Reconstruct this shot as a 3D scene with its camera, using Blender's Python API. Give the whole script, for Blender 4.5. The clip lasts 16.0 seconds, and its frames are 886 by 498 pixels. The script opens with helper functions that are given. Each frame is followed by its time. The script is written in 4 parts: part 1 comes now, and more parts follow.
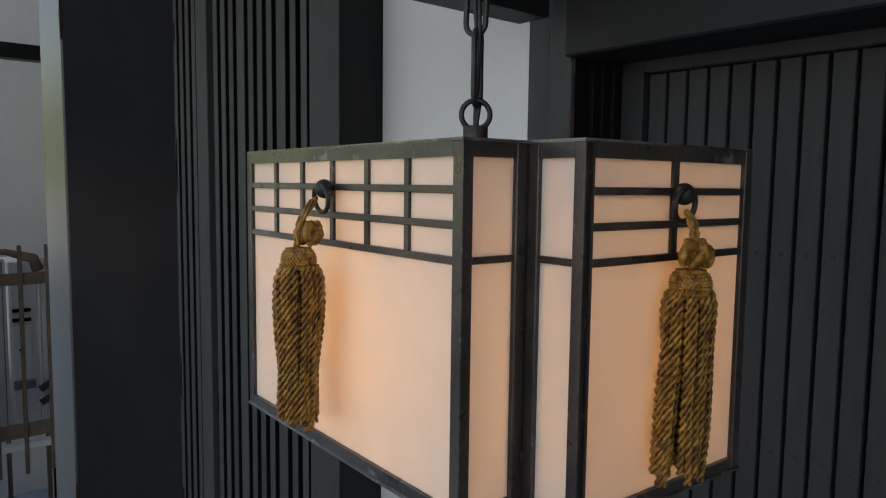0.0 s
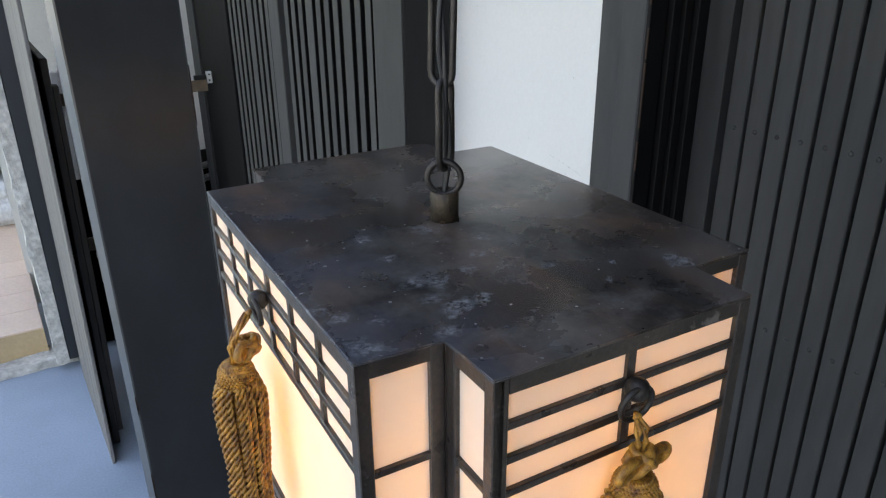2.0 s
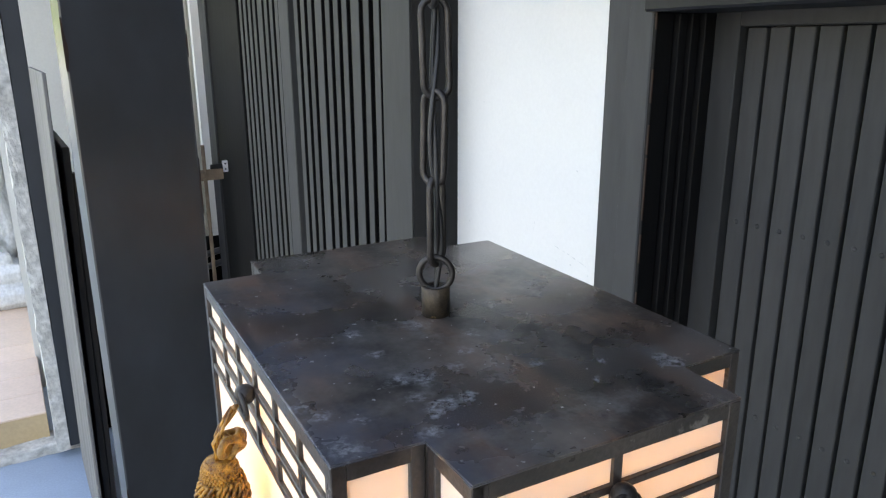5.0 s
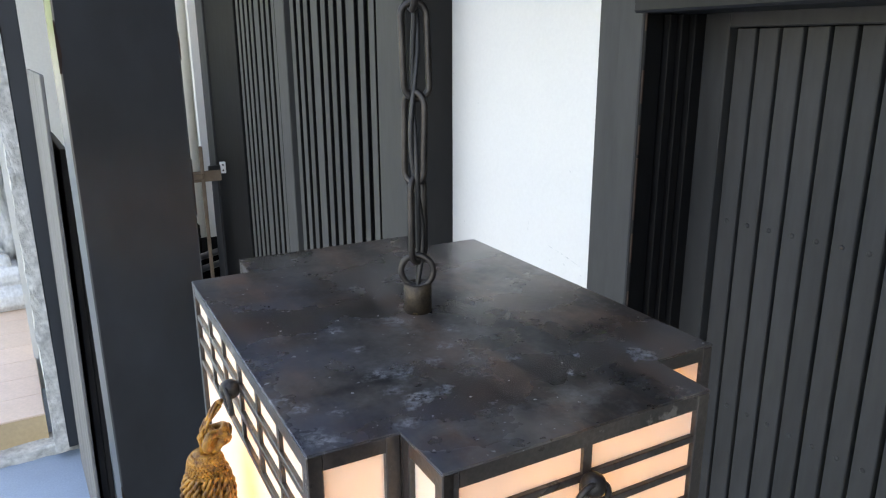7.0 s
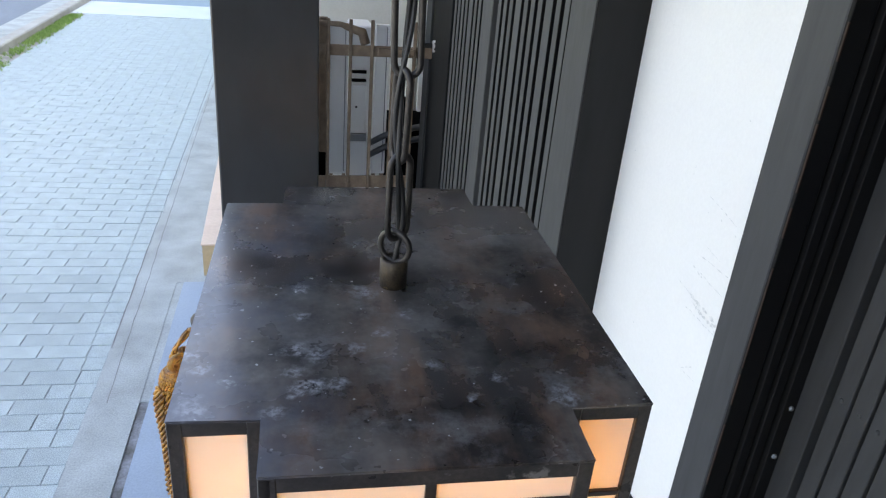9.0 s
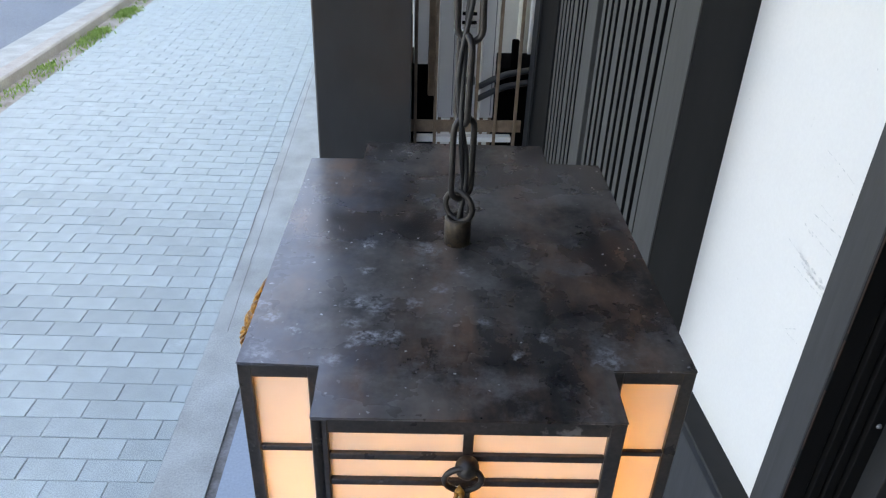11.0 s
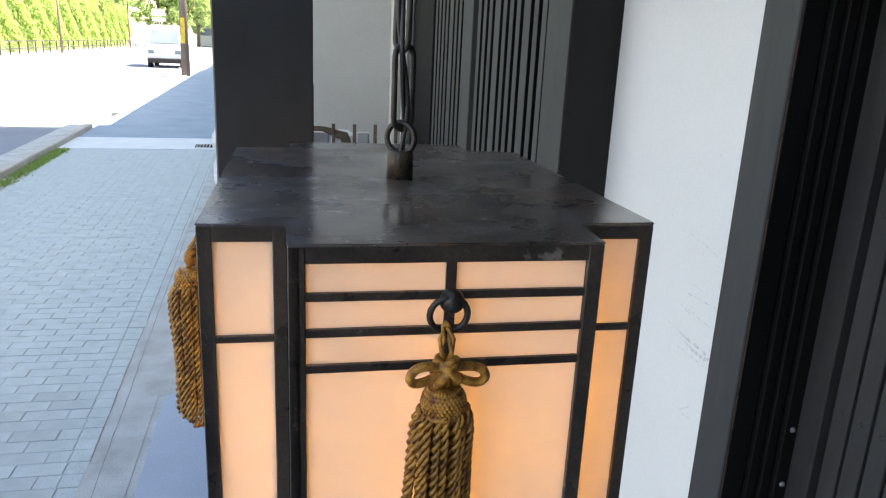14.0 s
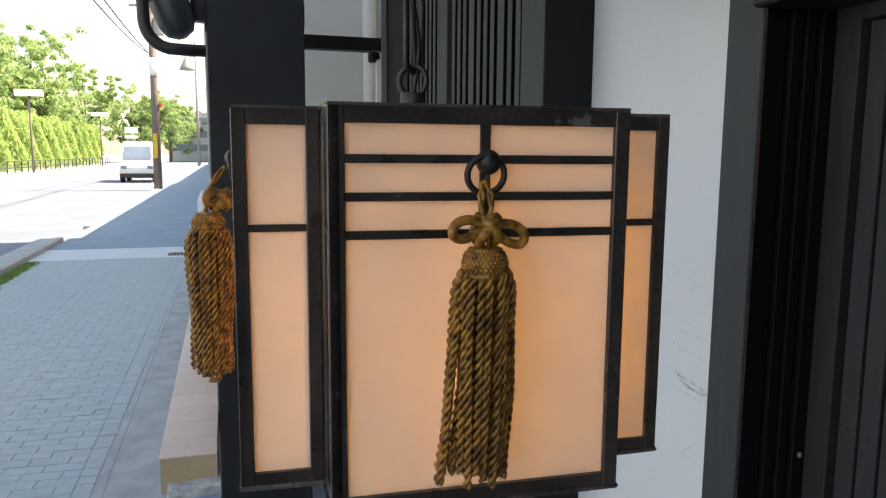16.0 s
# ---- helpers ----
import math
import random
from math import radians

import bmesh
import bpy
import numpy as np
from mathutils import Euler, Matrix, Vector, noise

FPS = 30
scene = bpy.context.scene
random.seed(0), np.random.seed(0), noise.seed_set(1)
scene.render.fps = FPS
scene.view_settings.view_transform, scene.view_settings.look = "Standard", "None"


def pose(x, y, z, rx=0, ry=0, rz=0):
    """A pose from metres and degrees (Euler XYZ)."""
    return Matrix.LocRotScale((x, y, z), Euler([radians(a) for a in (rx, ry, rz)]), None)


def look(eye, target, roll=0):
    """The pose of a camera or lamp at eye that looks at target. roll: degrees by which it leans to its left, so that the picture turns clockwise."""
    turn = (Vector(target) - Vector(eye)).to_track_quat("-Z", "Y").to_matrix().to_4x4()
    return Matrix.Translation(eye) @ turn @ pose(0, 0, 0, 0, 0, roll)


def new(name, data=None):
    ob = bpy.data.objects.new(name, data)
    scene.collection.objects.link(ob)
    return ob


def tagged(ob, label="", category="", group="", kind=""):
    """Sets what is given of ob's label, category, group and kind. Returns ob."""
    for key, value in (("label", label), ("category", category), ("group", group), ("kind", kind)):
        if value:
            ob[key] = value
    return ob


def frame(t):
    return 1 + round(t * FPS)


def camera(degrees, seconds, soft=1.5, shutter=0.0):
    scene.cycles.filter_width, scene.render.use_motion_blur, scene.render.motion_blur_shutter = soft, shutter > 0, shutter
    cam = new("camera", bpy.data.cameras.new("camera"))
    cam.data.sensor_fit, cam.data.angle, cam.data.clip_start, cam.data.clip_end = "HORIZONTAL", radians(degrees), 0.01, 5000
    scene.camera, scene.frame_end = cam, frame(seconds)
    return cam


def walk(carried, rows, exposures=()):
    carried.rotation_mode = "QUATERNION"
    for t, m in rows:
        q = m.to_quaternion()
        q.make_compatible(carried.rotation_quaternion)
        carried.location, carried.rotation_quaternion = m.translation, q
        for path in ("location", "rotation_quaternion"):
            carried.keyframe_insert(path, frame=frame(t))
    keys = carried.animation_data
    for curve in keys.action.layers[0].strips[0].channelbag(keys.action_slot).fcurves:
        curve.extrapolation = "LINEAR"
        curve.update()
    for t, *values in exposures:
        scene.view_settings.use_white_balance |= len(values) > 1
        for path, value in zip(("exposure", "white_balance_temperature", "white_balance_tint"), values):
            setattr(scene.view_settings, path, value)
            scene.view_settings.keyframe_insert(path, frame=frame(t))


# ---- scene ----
cam = camera(63.31, 16.0, 1.2)
PATH = [
    (0, (-0.2751, -0.2847, 1.6825), (0.3731, 0.4714, 1.5923), 0.69),
    (0.5, (-0.2215, -0.2821, 1.7575), (0.3769, 0.4832, 1.5202), 0.54),
    (1, (-0.1887, -0.2701, 1.8032), (0.3251, 0.5131, 1.4531), 0.28),
    (1.5, (-0.1785, -0.2638, 1.8194), (0.3172, 0.5101, 1.4252), 0.13),
    (2, (-0.1751, -0.2657, 1.8209), (0.3161, 0.5139, 1.4323), -0.56),
    (2.5, (-0.1772, -0.2688, 1.8223), (0.3098, 0.5227, 1.4529), -0.25),
    (3, (-0.1797, -0.2725, 1.8196), (0.3023, 0.5314, 1.4712), -0.16),
    (3.5, (-0.1800, -0.2763, 1.8227), (0.3103, 0.5249, 1.4797), -0.08),
    (4, (-0.1705, -0.2704, 1.8252), (0.3255, 0.5421, 1.5190), -0.02),
    (4.2, (-0.1681, -0.2684, 1.8262), (0.3300, 0.5494, 1.5380), -0.04),
    (6.5, (-0.1668, -0.2780, 1.8218), (0.3341, 0.5447, 1.5529), -0.27),
    (7, (-0.1637, -0.2819, 1.8256), (0.3371, 0.5395, 1.5525), -0.35),
    (7.5, (-0.1513, -0.3013, 1.8338), (0.3081, 0.5425, 1.5565), -0.36),
    (8, (-0.1397, -0.2867, 1.8510), (0.2757, 0.5664, 1.5354), -0.38),
    (8.5, (-0.1064, -0.2765, 1.8681), (0.2620, 0.5623, 1.4672), 1.23),
    (9, (-0.0557, -0.3004, 1.8693), (0.1661, 0.5758, 1.4414), 4.94),
    (9.5, (-0.0411, -0.3085, 1.8797), (0.0844, 0.5669, 1.4128), 5.50),
    (9.7, (-0.0404, -0.3080, 1.8838), (0.0677, 0.5634, 1.4053), 4.92),
    (12, (-0.0325, -0.3135, 1.8814), (0.0363, 0.5453, 1.3738), 1.92),
    (12.5, (-0.0325, -0.3112, 1.8754), (0.0435, 0.5565, 1.3841), 2.37),
    (13, (-0.0379, -0.3258, 1.8527), (0.0684, 0.5705, 1.4221), 2.63),
    (13.5, (-0.0558, -0.3436, 1.8055), (0.1250, 0.5791, 1.4649), 2.50),
    (14, (-0.0738, -0.3564, 1.7660), (0.1752, 0.5740, 1.4969), 2.70),
    (14.5, (-0.0882, -0.3600, 1.7297), (0.1884, 0.5749, 1.5074), 1.87),
    (15, (-0.0967, -0.3715, 1.7069), (0.1913, 0.5716, 1.5405), 1.18),
    (15.5, (-0.0969, -0.3715, 1.6917), (0.1856, 0.5760, 1.5415), 0.63),
    (16, (-0.0983, -0.3694, 1.6820), (0.1885, 0.5797, 1.5519), 0.44),
]
EXPOSURES = [(t, stops, 8800, 17) for t, stops in ((0.0, 1.18), (0.5, 1.15), (1.0, 1.25), (1.5, 1.8), (2.0, 2.3), (2.5, 2.47), (3.5, 2.70), (7.0, 2.72), (8.5, 2.72), (9.5, 2.68), (12.5, 2.54), (13.5, 2.43), (14.0, 2.27), (14.5, 2.02), (15.0, 1.86), (15.5, 1.74), (16.0, 1.62))]
walk(cam, [(t, look(eye, target, roll)) for t, eye, target, roll in PATH], EXPOSURES)

# ---- light ----
SUN_EL, SUN_AZ = radians(56), radians(2)
world = bpy.data.worlds.new("sky")
scene.world = world
world.use_nodes = True
sky = world.node_tree.nodes.new("ShaderNodeTexSky")
sky.sky_type, sky.sun_disc = "NISHITA", False
sky.sun_elevation, sky.sun_rotation = SUN_EL, radians(90) + SUN_AZ
sky.air_density, sky.dust_density, sky.ozone_density = 1.0, 1.2, 1.0
world.node_tree.links.new(sky.outputs[0], world.node_tree.nodes["Background"].inputs[0])
world.node_tree.nodes["Background"].inputs[1].default_value = 0.15
sun = new("sun", bpy.data.lights.new("sun", "SUN"))
sun.data.energy, sun.data.angle, sun.data.color = 4.6, radians(0.53), (1.0, 0.965, 0.92)
sun.matrix_world = look((math.cos(SUN_EL) * math.cos(SUN_AZ) * 30, -math.cos(SUN_EL) * math.sin(SUN_AZ) * 30, math.sin(SUN_EL) * 30), (0, 0, 0))


# ---- materials ----
def material(name, base, rough=0.6, metal=0.0, second=None, scale=8.0, amount=0.5, fine=0.0, bump=0.0, bump_scale=60.0, stretch=(1, 1, 1), spots=None, spot_scale=20.0, spot_edge=0.62, rough_var=0.0, per_piece=0.0, coat=0.0, specular=0.5):
    """Two scales of noise over the base colour, optional spots of wear, fine bump."""
    m = bpy.data.materials.new(name)
    m.use_nodes = True
    t = m.node_tree
    n, link = t.nodes, t.links.new
    b = n["Principled BSDF"]
    b.inputs["Roughness"].default_value, b.inputs["Metallic"].default_value = rough, metal
    b.inputs["Coat Weight"].default_value = coat
    b.inputs["Specular IOR Level"].default_value = specular
    co = n.new("ShaderNodeTexCoord")
    mp = n.new("ShaderNodeMapping")
    mp.inputs["Scale"].default_value = stretch
    link(co.outputs["Object"], mp.inputs["Vector"])

    def noisy(s, detail=4.0, r=0.55):
        x = n.new("ShaderNodeTexNoise")
        x.inputs["Scale"].default_value, x.inputs["Detail"].default_value, x.inputs["Roughness"].default_value = s, detail, r
        link(mp.outputs["Vector"], x.inputs["Vector"])
        return x.outputs["Fac"]

    def ramp(fac, lo, hi):
        x = n.new("ShaderNodeMapRange")
        x.inputs["From Min"].default_value, x.inputs["From Max"].default_value = lo, hi
        link(fac, x.inputs["Value"])
        return x.outputs["Result"]

    def mix(fac, a, c, kind="MIX"):
        x = n.new("ShaderNodeMix")
        x.data_type, x.blend_type = "RGBA", kind
        for socket, v in ((x.inputs["Factor"], fac), (x.inputs["A"], a), (x.inputs["B"], c)):
            if isinstance(v, (tuple, list)):
                socket.default_value = (*v[:3], 1)
            elif isinstance(v, float):
                socket.default_value = v
            else:
                link(v, socket)
        return x.outputs["Result"]

    second = second or tuple(c * 0.6 for c in base)
    colour = mix(ramp(noisy(scale, 5.0), 0.5 - 0.25 / max(amount, 0.05) * 0.5, 0.5 + 0.25 / max(amount, 0.05) * 0.5), base, second)
    if fine:
        g = n.new("ShaderNodeMapRange")
        g.inputs["From Min"].default_value, g.inputs["From Max"].default_value = 0.3, 0.7
        g.inputs["To Min"].default_value, g.inputs["To Max"].default_value = 1 - fine, 1 + fine
        link(noisy(bump_scale, 3.0), g.inputs["Value"])
        colour = mix(1.0, colour, g.outputs["Result"], "MULTIPLY")
    if spots:
        colour = mix(ramp(noisy(spot_scale, 6.0, 0.65), spot_edge, spot_edge + 0.06), colour, spots)
    if per_piece:
        info = n.new("ShaderNodeObjectInfo")
        g = n.new("ShaderNodeMapRange")
        g.inputs["To Min"].default_value, g.inputs["To Max"].default_value = 1 - per_piece, 1 + per_piece
        link(info.outputs["Random"], g.inputs["Value"])
        colour = mix(1.0, colour, g.outputs["Result"], "MULTIPLY")
    link(colour, b.inputs["Base Color"])
    if rough_var:
        g = n.new("ShaderNodeMapRange")
        g.inputs["From Min"].default_value, g.inputs["From Max"].default_value = 0.3, 0.7
        g.inputs["To Min"].default_value, g.inputs["To Max"].default_value = max(rough - rough_var, 0.02), min(rough + rough_var, 1)
        link(noisy(scale * 2.3, 5.0), g.inputs["Value"])
        link(g.outputs["Result"], b.inputs["Roughness"])
    if bump:
        x = n.new("ShaderNodeBump")
        x.inputs["Strength"].default_value, x.inputs["Distance"].default_value = 1.0, bump
        link(noisy(bump_scale, 4.0), x.inputs["Height"])
        link(x.outputs["Normal"], b.inputs["Normal"])
    return m


def glowing_glass(name, base):
    """Thin milky glass: part of the light is scattered back, part through."""
    m = bpy.data.materials.new(name)
    m.use_nodes = True
    n, link = m.node_tree.nodes, m.node_tree.links.new
    n.remove(n["Principled BSDF"])
    co = n.new("ShaderNodeTexCoord")
    no = n.new("ShaderNodeTexNoise")
    no.inputs["Scale"].default_value, no.inputs["Detail"].default_value = 45, 3
    link(co.outputs["Object"], no.inputs["Vector"])
    r = n.new("ShaderNodeMix")
    r.data_type = "RGBA"
    r.inputs["A"].default_value, r.inputs["B"].default_value = (*base, 1), (*(c * 0.9 for c in base), 1)
    link(no.outputs["Fac"], r.inputs["Factor"])
    d, t, g, s1, s2 = (n.new("ShaderNode" + k) for k in ("BsdfDiffuse", "BsdfTranslucent", "BsdfGlossy", "MixShader", "MixShader"))
    link(r.outputs["Result"], d.inputs["Color"]), link(r.outputs["Result"], t.inputs["Color"])
    g.inputs["Roughness"].default_value = 0.25
    s1.inputs[0].default_value, s2.inputs[0].default_value = 0.40, 0.03
    link(d.outputs[0], s1.inputs[1]), link(t.outputs[0], s1.inputs[2])
    link(s1.outputs[0], s2.inputs[1]), link(g.outputs[0], s2.inputs[2])
    link(s2.outputs[0], n["Material Output"].inputs[0])
    return m


def leafy(name, a, c):
    """Leaves, each its own shade, that let some light through."""
    m = bpy.data.materials.new(name)
    m.use_nodes = True
    n, link = m.node_tree.nodes, m.node_tree.links.new
    n.remove(n["Principled BSDF"])
    ge = n.new("ShaderNodeNewGeometry")
    r = n.new("ShaderNodeMix")
    r.data_type = "RGBA"
    r.inputs["A"].default_value, r.inputs["B"].default_value = (*a, 1), (*c, 1)
    link(ge.outputs["Random Per Island"], r.inputs["Factor"])
    d, t, s = (n.new("ShaderNode" + k) for k in ("BsdfDiffuse", "BsdfTranslucent", "MixShader"))
    link(r.outputs["Result"], d.inputs["Color"]), link(r.outputs["Result"], t.inputs["Color"])
    s.inputs[0].default_value = 0.4
    link(d.outputs[0], s.inputs[1]), link(t.outputs[0], s.inputs[2])
    link(s.outputs[0], n["Material Output"].inputs[0])
    return m


def emitter(name, colour, strength):
    m = bpy.data.materials.new(name)
    m.use_nodes = True
    b = m.node_tree.nodes["Principled BSDF"]
    b.inputs["Emission Color"].default_value, b.inputs["Emission Strength"].default_value = (*colour, 1), strength
    return m

DEPOSITS = ((-0.089, -0.052, 0.006), (-0.083, -0.061, 0.0055), (-0.072, -0.070, 0.004), (-0.084, -0.085, 0.009), (-0.046, 0.005, 0.006), (-0.046, -0.021, 0.006), (-0.048, -0.048, 0.008), (-0.039, -0.052, 0.009), (-0.048, -0.065, 0.006), (-0.040, -0.0735, 0.008), (-0.031, -0.0735, 0.007), (-0.047, -0.077, 0.005), (-0.022, -0.048, 0.006), (-0.011, -0.037, 0.006), (-0.017, 0.0, 0.009), (0.0, -0.020, 0.006), (-0.054, -0.088, 0.007), (0.008, -0.063, 0.004), (0.0195, -0.083, 0.004), (0.057, -0.085, 0.008), (0.034, -0.071, 0.004))


def stained_iron(name):
    """Waxed sheet iron: brown streaks, a blue tint for reflected sky, dull patches and clusters of white specks."""
    m = bpy.data.materials.new(name)
    m.use_nodes = True
    n, link = m.node_tree.nodes, m.node_tree.links.new
    b = n["Principled BSDF"]
    co = n.new("ShaderNodeTexCoord")

    def noisy(s, detail, r=0.55, stretch=(1, 1, 1), shift=0.0, lo=0.4, hi=0.6, to=(0.0, 1.0)):
        mp = n.new("ShaderNodeMapping")
        mp.inputs["Scale"].default_value, mp.inputs["Location"].default_value = stretch, (shift, shift * 0.7, 0)
        link(co.outputs["Object"], mp.inputs["Vector"])
        x = n.new("ShaderNodeTexNoise")
        x.inputs["Scale"].default_value, x.inputs["Detail"].default_value, x.inputs["Roughness"].default_value = s, detail, r
        link(mp.outputs["Vector"], x.inputs["Vector"])
        g = n.new("ShaderNodeMapRange")
        for key, v in (("From Min", lo), ("From Max", hi), ("To Min", to[0]), ("To Max", to[1])):
            g.inputs[key].default_value = v
        link(x.outputs["Fac"], g.inputs["Value"])
        return g.outputs["Result"]

    def mix(fac, a, c):
        x = n.new("ShaderNodeMix")
        x.data_type = "RGBA"
        link(fac, x.inputs["Factor"])
        for socket, v in ((x.inputs["A"], a), (x.inputs["B"], c)):
            if isinstance(v, tuple):
                socket.default_value = (*v, 1)
            else:
                link(v, socket)
        return x.outputs["Result"]

    def times(a, c):
        x = n.new("ShaderNodeMath")
        x.operation = "MULTIPLY"
        link(a, x.inputs[0]), link(c, x.inputs[1])
        return x.outputs[0]

    colour = mix(noisy(12, 5, 0.6, (2.4, 0.4, 1), 0.3, 0.42, 0.60), (0.070, 0.064, 0.060), (0.19, 0.112, 0.078))
    colour = mix(noisy(22, 7, 0.68, (1.2, 0.7, 1), 1.7, 0.41, 0.59, (0.0, 0.9)), colour, (0.016, 0.0155, 0.016))
    colour = mix(noisy(10, 6, 0.7, (1, 1, 1), 4.1, 0.48, 0.66, (0.0, 0.75)), colour, (0.225, 0.20, 0.18))
    colour = mix(noisy(40, 7, 0.75, (1, 1, 1), 8.3, 0.52, 0.70, (0.0, 0.5)), colour, (0.26, 0.255, 0.255))
    # patchy blue along the street side: sky reflection put into the colour
    axis = n.new("ShaderNodeSeparateXYZ")
    link(co.outputs["Object"], axis.inputs[0])
    sway = n.new("ShaderNodeMath")
    sway.operation = "ADD"
    link(axis.outputs["X"], sway.inputs[0]), link(noisy(26, 5, 0.6, (1, 0.7, 1), 3.3, 0.3, 0.7, (-0.03, 0.03)), sway.inputs[1])
    blue = n.new("ShaderNodeMapRange")
    for key, v in (("From Min", -0.028), ("From Max", -0.060), ("To Max", 1.0)):
        blue.inputs[key].default_value = v
    link(sway.outputs[0], blue.inputs["Value"])
    patchy = times(blue.outputs["Result"], noisy(20, 6, 0.65, (1, 1, 1), 12.4, 0.42, 0.60, (0.05, 0.7)))
    colour = mix(patchy, colour, (0.085, 0.098, 0.125))
    # cloudy deposits, each with a ragged outline
    warp = n.new("ShaderNodeTexNoise")
    warp.inputs["Scale"].default_value, warp.inputs["Detail"].default_value, warp.inputs["Roughness"].default_value = 95, 4, 0.65
    link(co.outputs["Object"], warp.inputs["Vector"])
    shift = n.new("ShaderNodeVectorMath")
    shift.operation = "MULTIPLY_ADD"
    shift.inputs[1].default_value, shift.inputs[2].default_value = (0.016, 0.016, 0.0), (-0.008, -0.008, 0.0)
    link(warp.outputs["Color"], shift.inputs[0])
    bent = n.new("ShaderNodeVectorMath")
    link(co.outputs["Object"], bent.inputs[0]), link(shift.outputs["Vector"], bent.inputs[1])
    deposits = None
    for x, y, r in DEPOSITS:
        far = n.new("ShaderNodeVectorMath")
        far.operation = "DISTANCE"
        far.inputs[1].default_value = (x, y, 0.0)
        link(bent.outputs["Vector"], far.inputs[0])
        near = n.new("ShaderNodeMapRange")
        for key, v in (("From Min", r * 0.85), ("From Max", r * 0.2)):
            near.inputs[key].default_value = v
        link(far.outputs["Value"], near.inputs["Value"])
        if deposits is None:
            deposits = near.outputs["Result"]
        else:
            top = n.new("ShaderNodeMath")
            top.operation = "MAXIMUM"
            link(deposits, top.inputs[0]), link(near.outputs["Result"], top.inputs[1])
            deposits = top.outputs[0]
    colour = mix(times(deposits, noisy(330, 4, 0.7, (1, 1, 1), 0.9, 0.42, 0.60)), colour, (0.34, 0.345, 0.36))
    speck = times(noisy(14, 3, 0.5, (1, 1, 1), 2.2, 0.42, 0.58), noisy(300, 2, 0.5, (1, 1, 1), 6.0, 0.70, 0.73))
    colour = mix(speck, colour, (0.55, 0.55, 0.55))
    link(colour, b.inputs["Base Color"])
    b.inputs["Metallic"].default_value = 0.3
    b.inputs["Coat Weight"].default_value, b.inputs["Coat Roughness"].default_value = 0.8, 0.15
    link(noisy(17, 5, 0.6, (1, 1, 1), 5.2, 0.3, 0.7, (0.14, 0.42)), b.inputs["Roughness"])
    bp = n.new("ShaderNodeBump")
    bp.inputs["Strength"].default_value, bp.inputs["Distance"].default_value = 0.12, 0.0005
    link(noisy(24, 6, 0.6, (1, 1, 1), 7.7, 0.2, 0.8), bp.inputs["Height"])
    link(bp.outputs["Normal"], b.inputs["Normal"])
    return m


IRON = stained_iron("stained_sheet_iron")
IRON_FRAME = material("worn_iron_edge", (0.022, 0.0185, 0.0175), 0.36, 0.4, (0.075, 0.056, 0.047), 26, 0.8, 0.25, 0.0002, 500, spots=(0.19, 0.165, 0.15), spot_scale=58, spot_edge=0.61, rough_var=0.14, specular=0.4, coat=0.45)
IRON_FRAME.node_tree.nodes["Principled BSDF"].inputs["Coat Roughness"].default_value = 0.28
IRON_WORN = material("bare_worn_rim", (0.42, 0.39, 0.37), 0.4, 0.6, (0.06, 0.05, 0.045), 70, 0.9)
CHAIN = material("black_chain_iron", (0.055, 0.049, 0.045), 0.42, 0.55, (0.026, 0.022, 0.02), 120, 0.6, 0.2, 0.0001, 1200)
BRASS = material("tarnished_brass", (0.075, 0.055, 0.036), 0.5, 0.4, (0.028, 0.021, 0.017), 120, 0.9, 0.25, 0.0003, 700, spots=(0.30, 0.20, 0.085), spot_scale=150, spot_edge=0.60)
GLASS = glowing_glass("milky_glass", (0.9, 0.87, 0.80))
BULB = emitter("bulb_glass", (1.0, 0.505, 0.138), 15.6)
GOLD = material("golden_cord", (0.50, 0.236, 0.038), 0.38, 0.08, (0.12, 0.040, 0.007), 260, 0.85, 0.3, 0.0002, 2500, per_piece=0.2)
BLACK_WOOD = material("black_painted_wood", (0.015, 0.015, 0.016), 0.5, 0.0, (0.01, 0.0098, 0.0098), 3, 0.6, 0.12, 0.0006, 40, (1, 1, 0.15), rough_var=0.08, specular=0.25)
JAMB_BLACK = material("matt_black_jamb_and_slat_shade", (0.006, 0.006, 0.0065), 0.6, 0.0, (0.009, 0.0085, 0.008), 6, 0.6, 0.15, 0.0005, 60, (1, 1, 0.15), specular=0.12)
# Bluish mottling in the colour stands in for blurred reflections on black paint.
POST_WOOD = material("black_painted_post", (0.031, 0.035, 0.042), 0.5, 0.0, (0.0145, 0.0143, 0.015), 5.5, 0.9, 0.12, 0.0001, 35, (1, 1, 0.5), specular=0.3, coat=0.45)
POST_WOOD.node_tree.nodes["Principled BSDF"].inputs["Coat Roughness"].default_value = 0.24
GREY_WOOD = material("charcoal_painted_wood", (0.044, 0.045, 0.047), 0.58, 0.0, (0.032, 0.0325, 0.034), 5, 0.5, 0.1, 0.0005, 60, (1, 1, 0.2), rough_var=0.08, specular=0.3)
SLAT_WOOD = material("charcoal_painted_slats", (0.056, 0.0565, 0.056), 0.6, 0.0, (0.043, 0.043, 0.0425), 5, 0.5, 0.1, 0.0004, 60, (1, 1, 0.2), per_piece=0.12, specular=0.22)
PLANK_WOOD = material("charcoal_door_plank", (0.038, 0.0385, 0.0395), 0.55, 0.0, (0.027, 0.0272, 0.028), 6, 0.5, 0.14, 0.0005, 70, (1, 1, 0.15), per_piece=0.12, rough_var=0.1, specular=0.2)
RED_EDGE = material("bared_red_wood", (0.034, 0.018, 0.013), 0.7, 0.0, (0.02, 0.012, 0.01), 60, 0.8, specular=0.2)
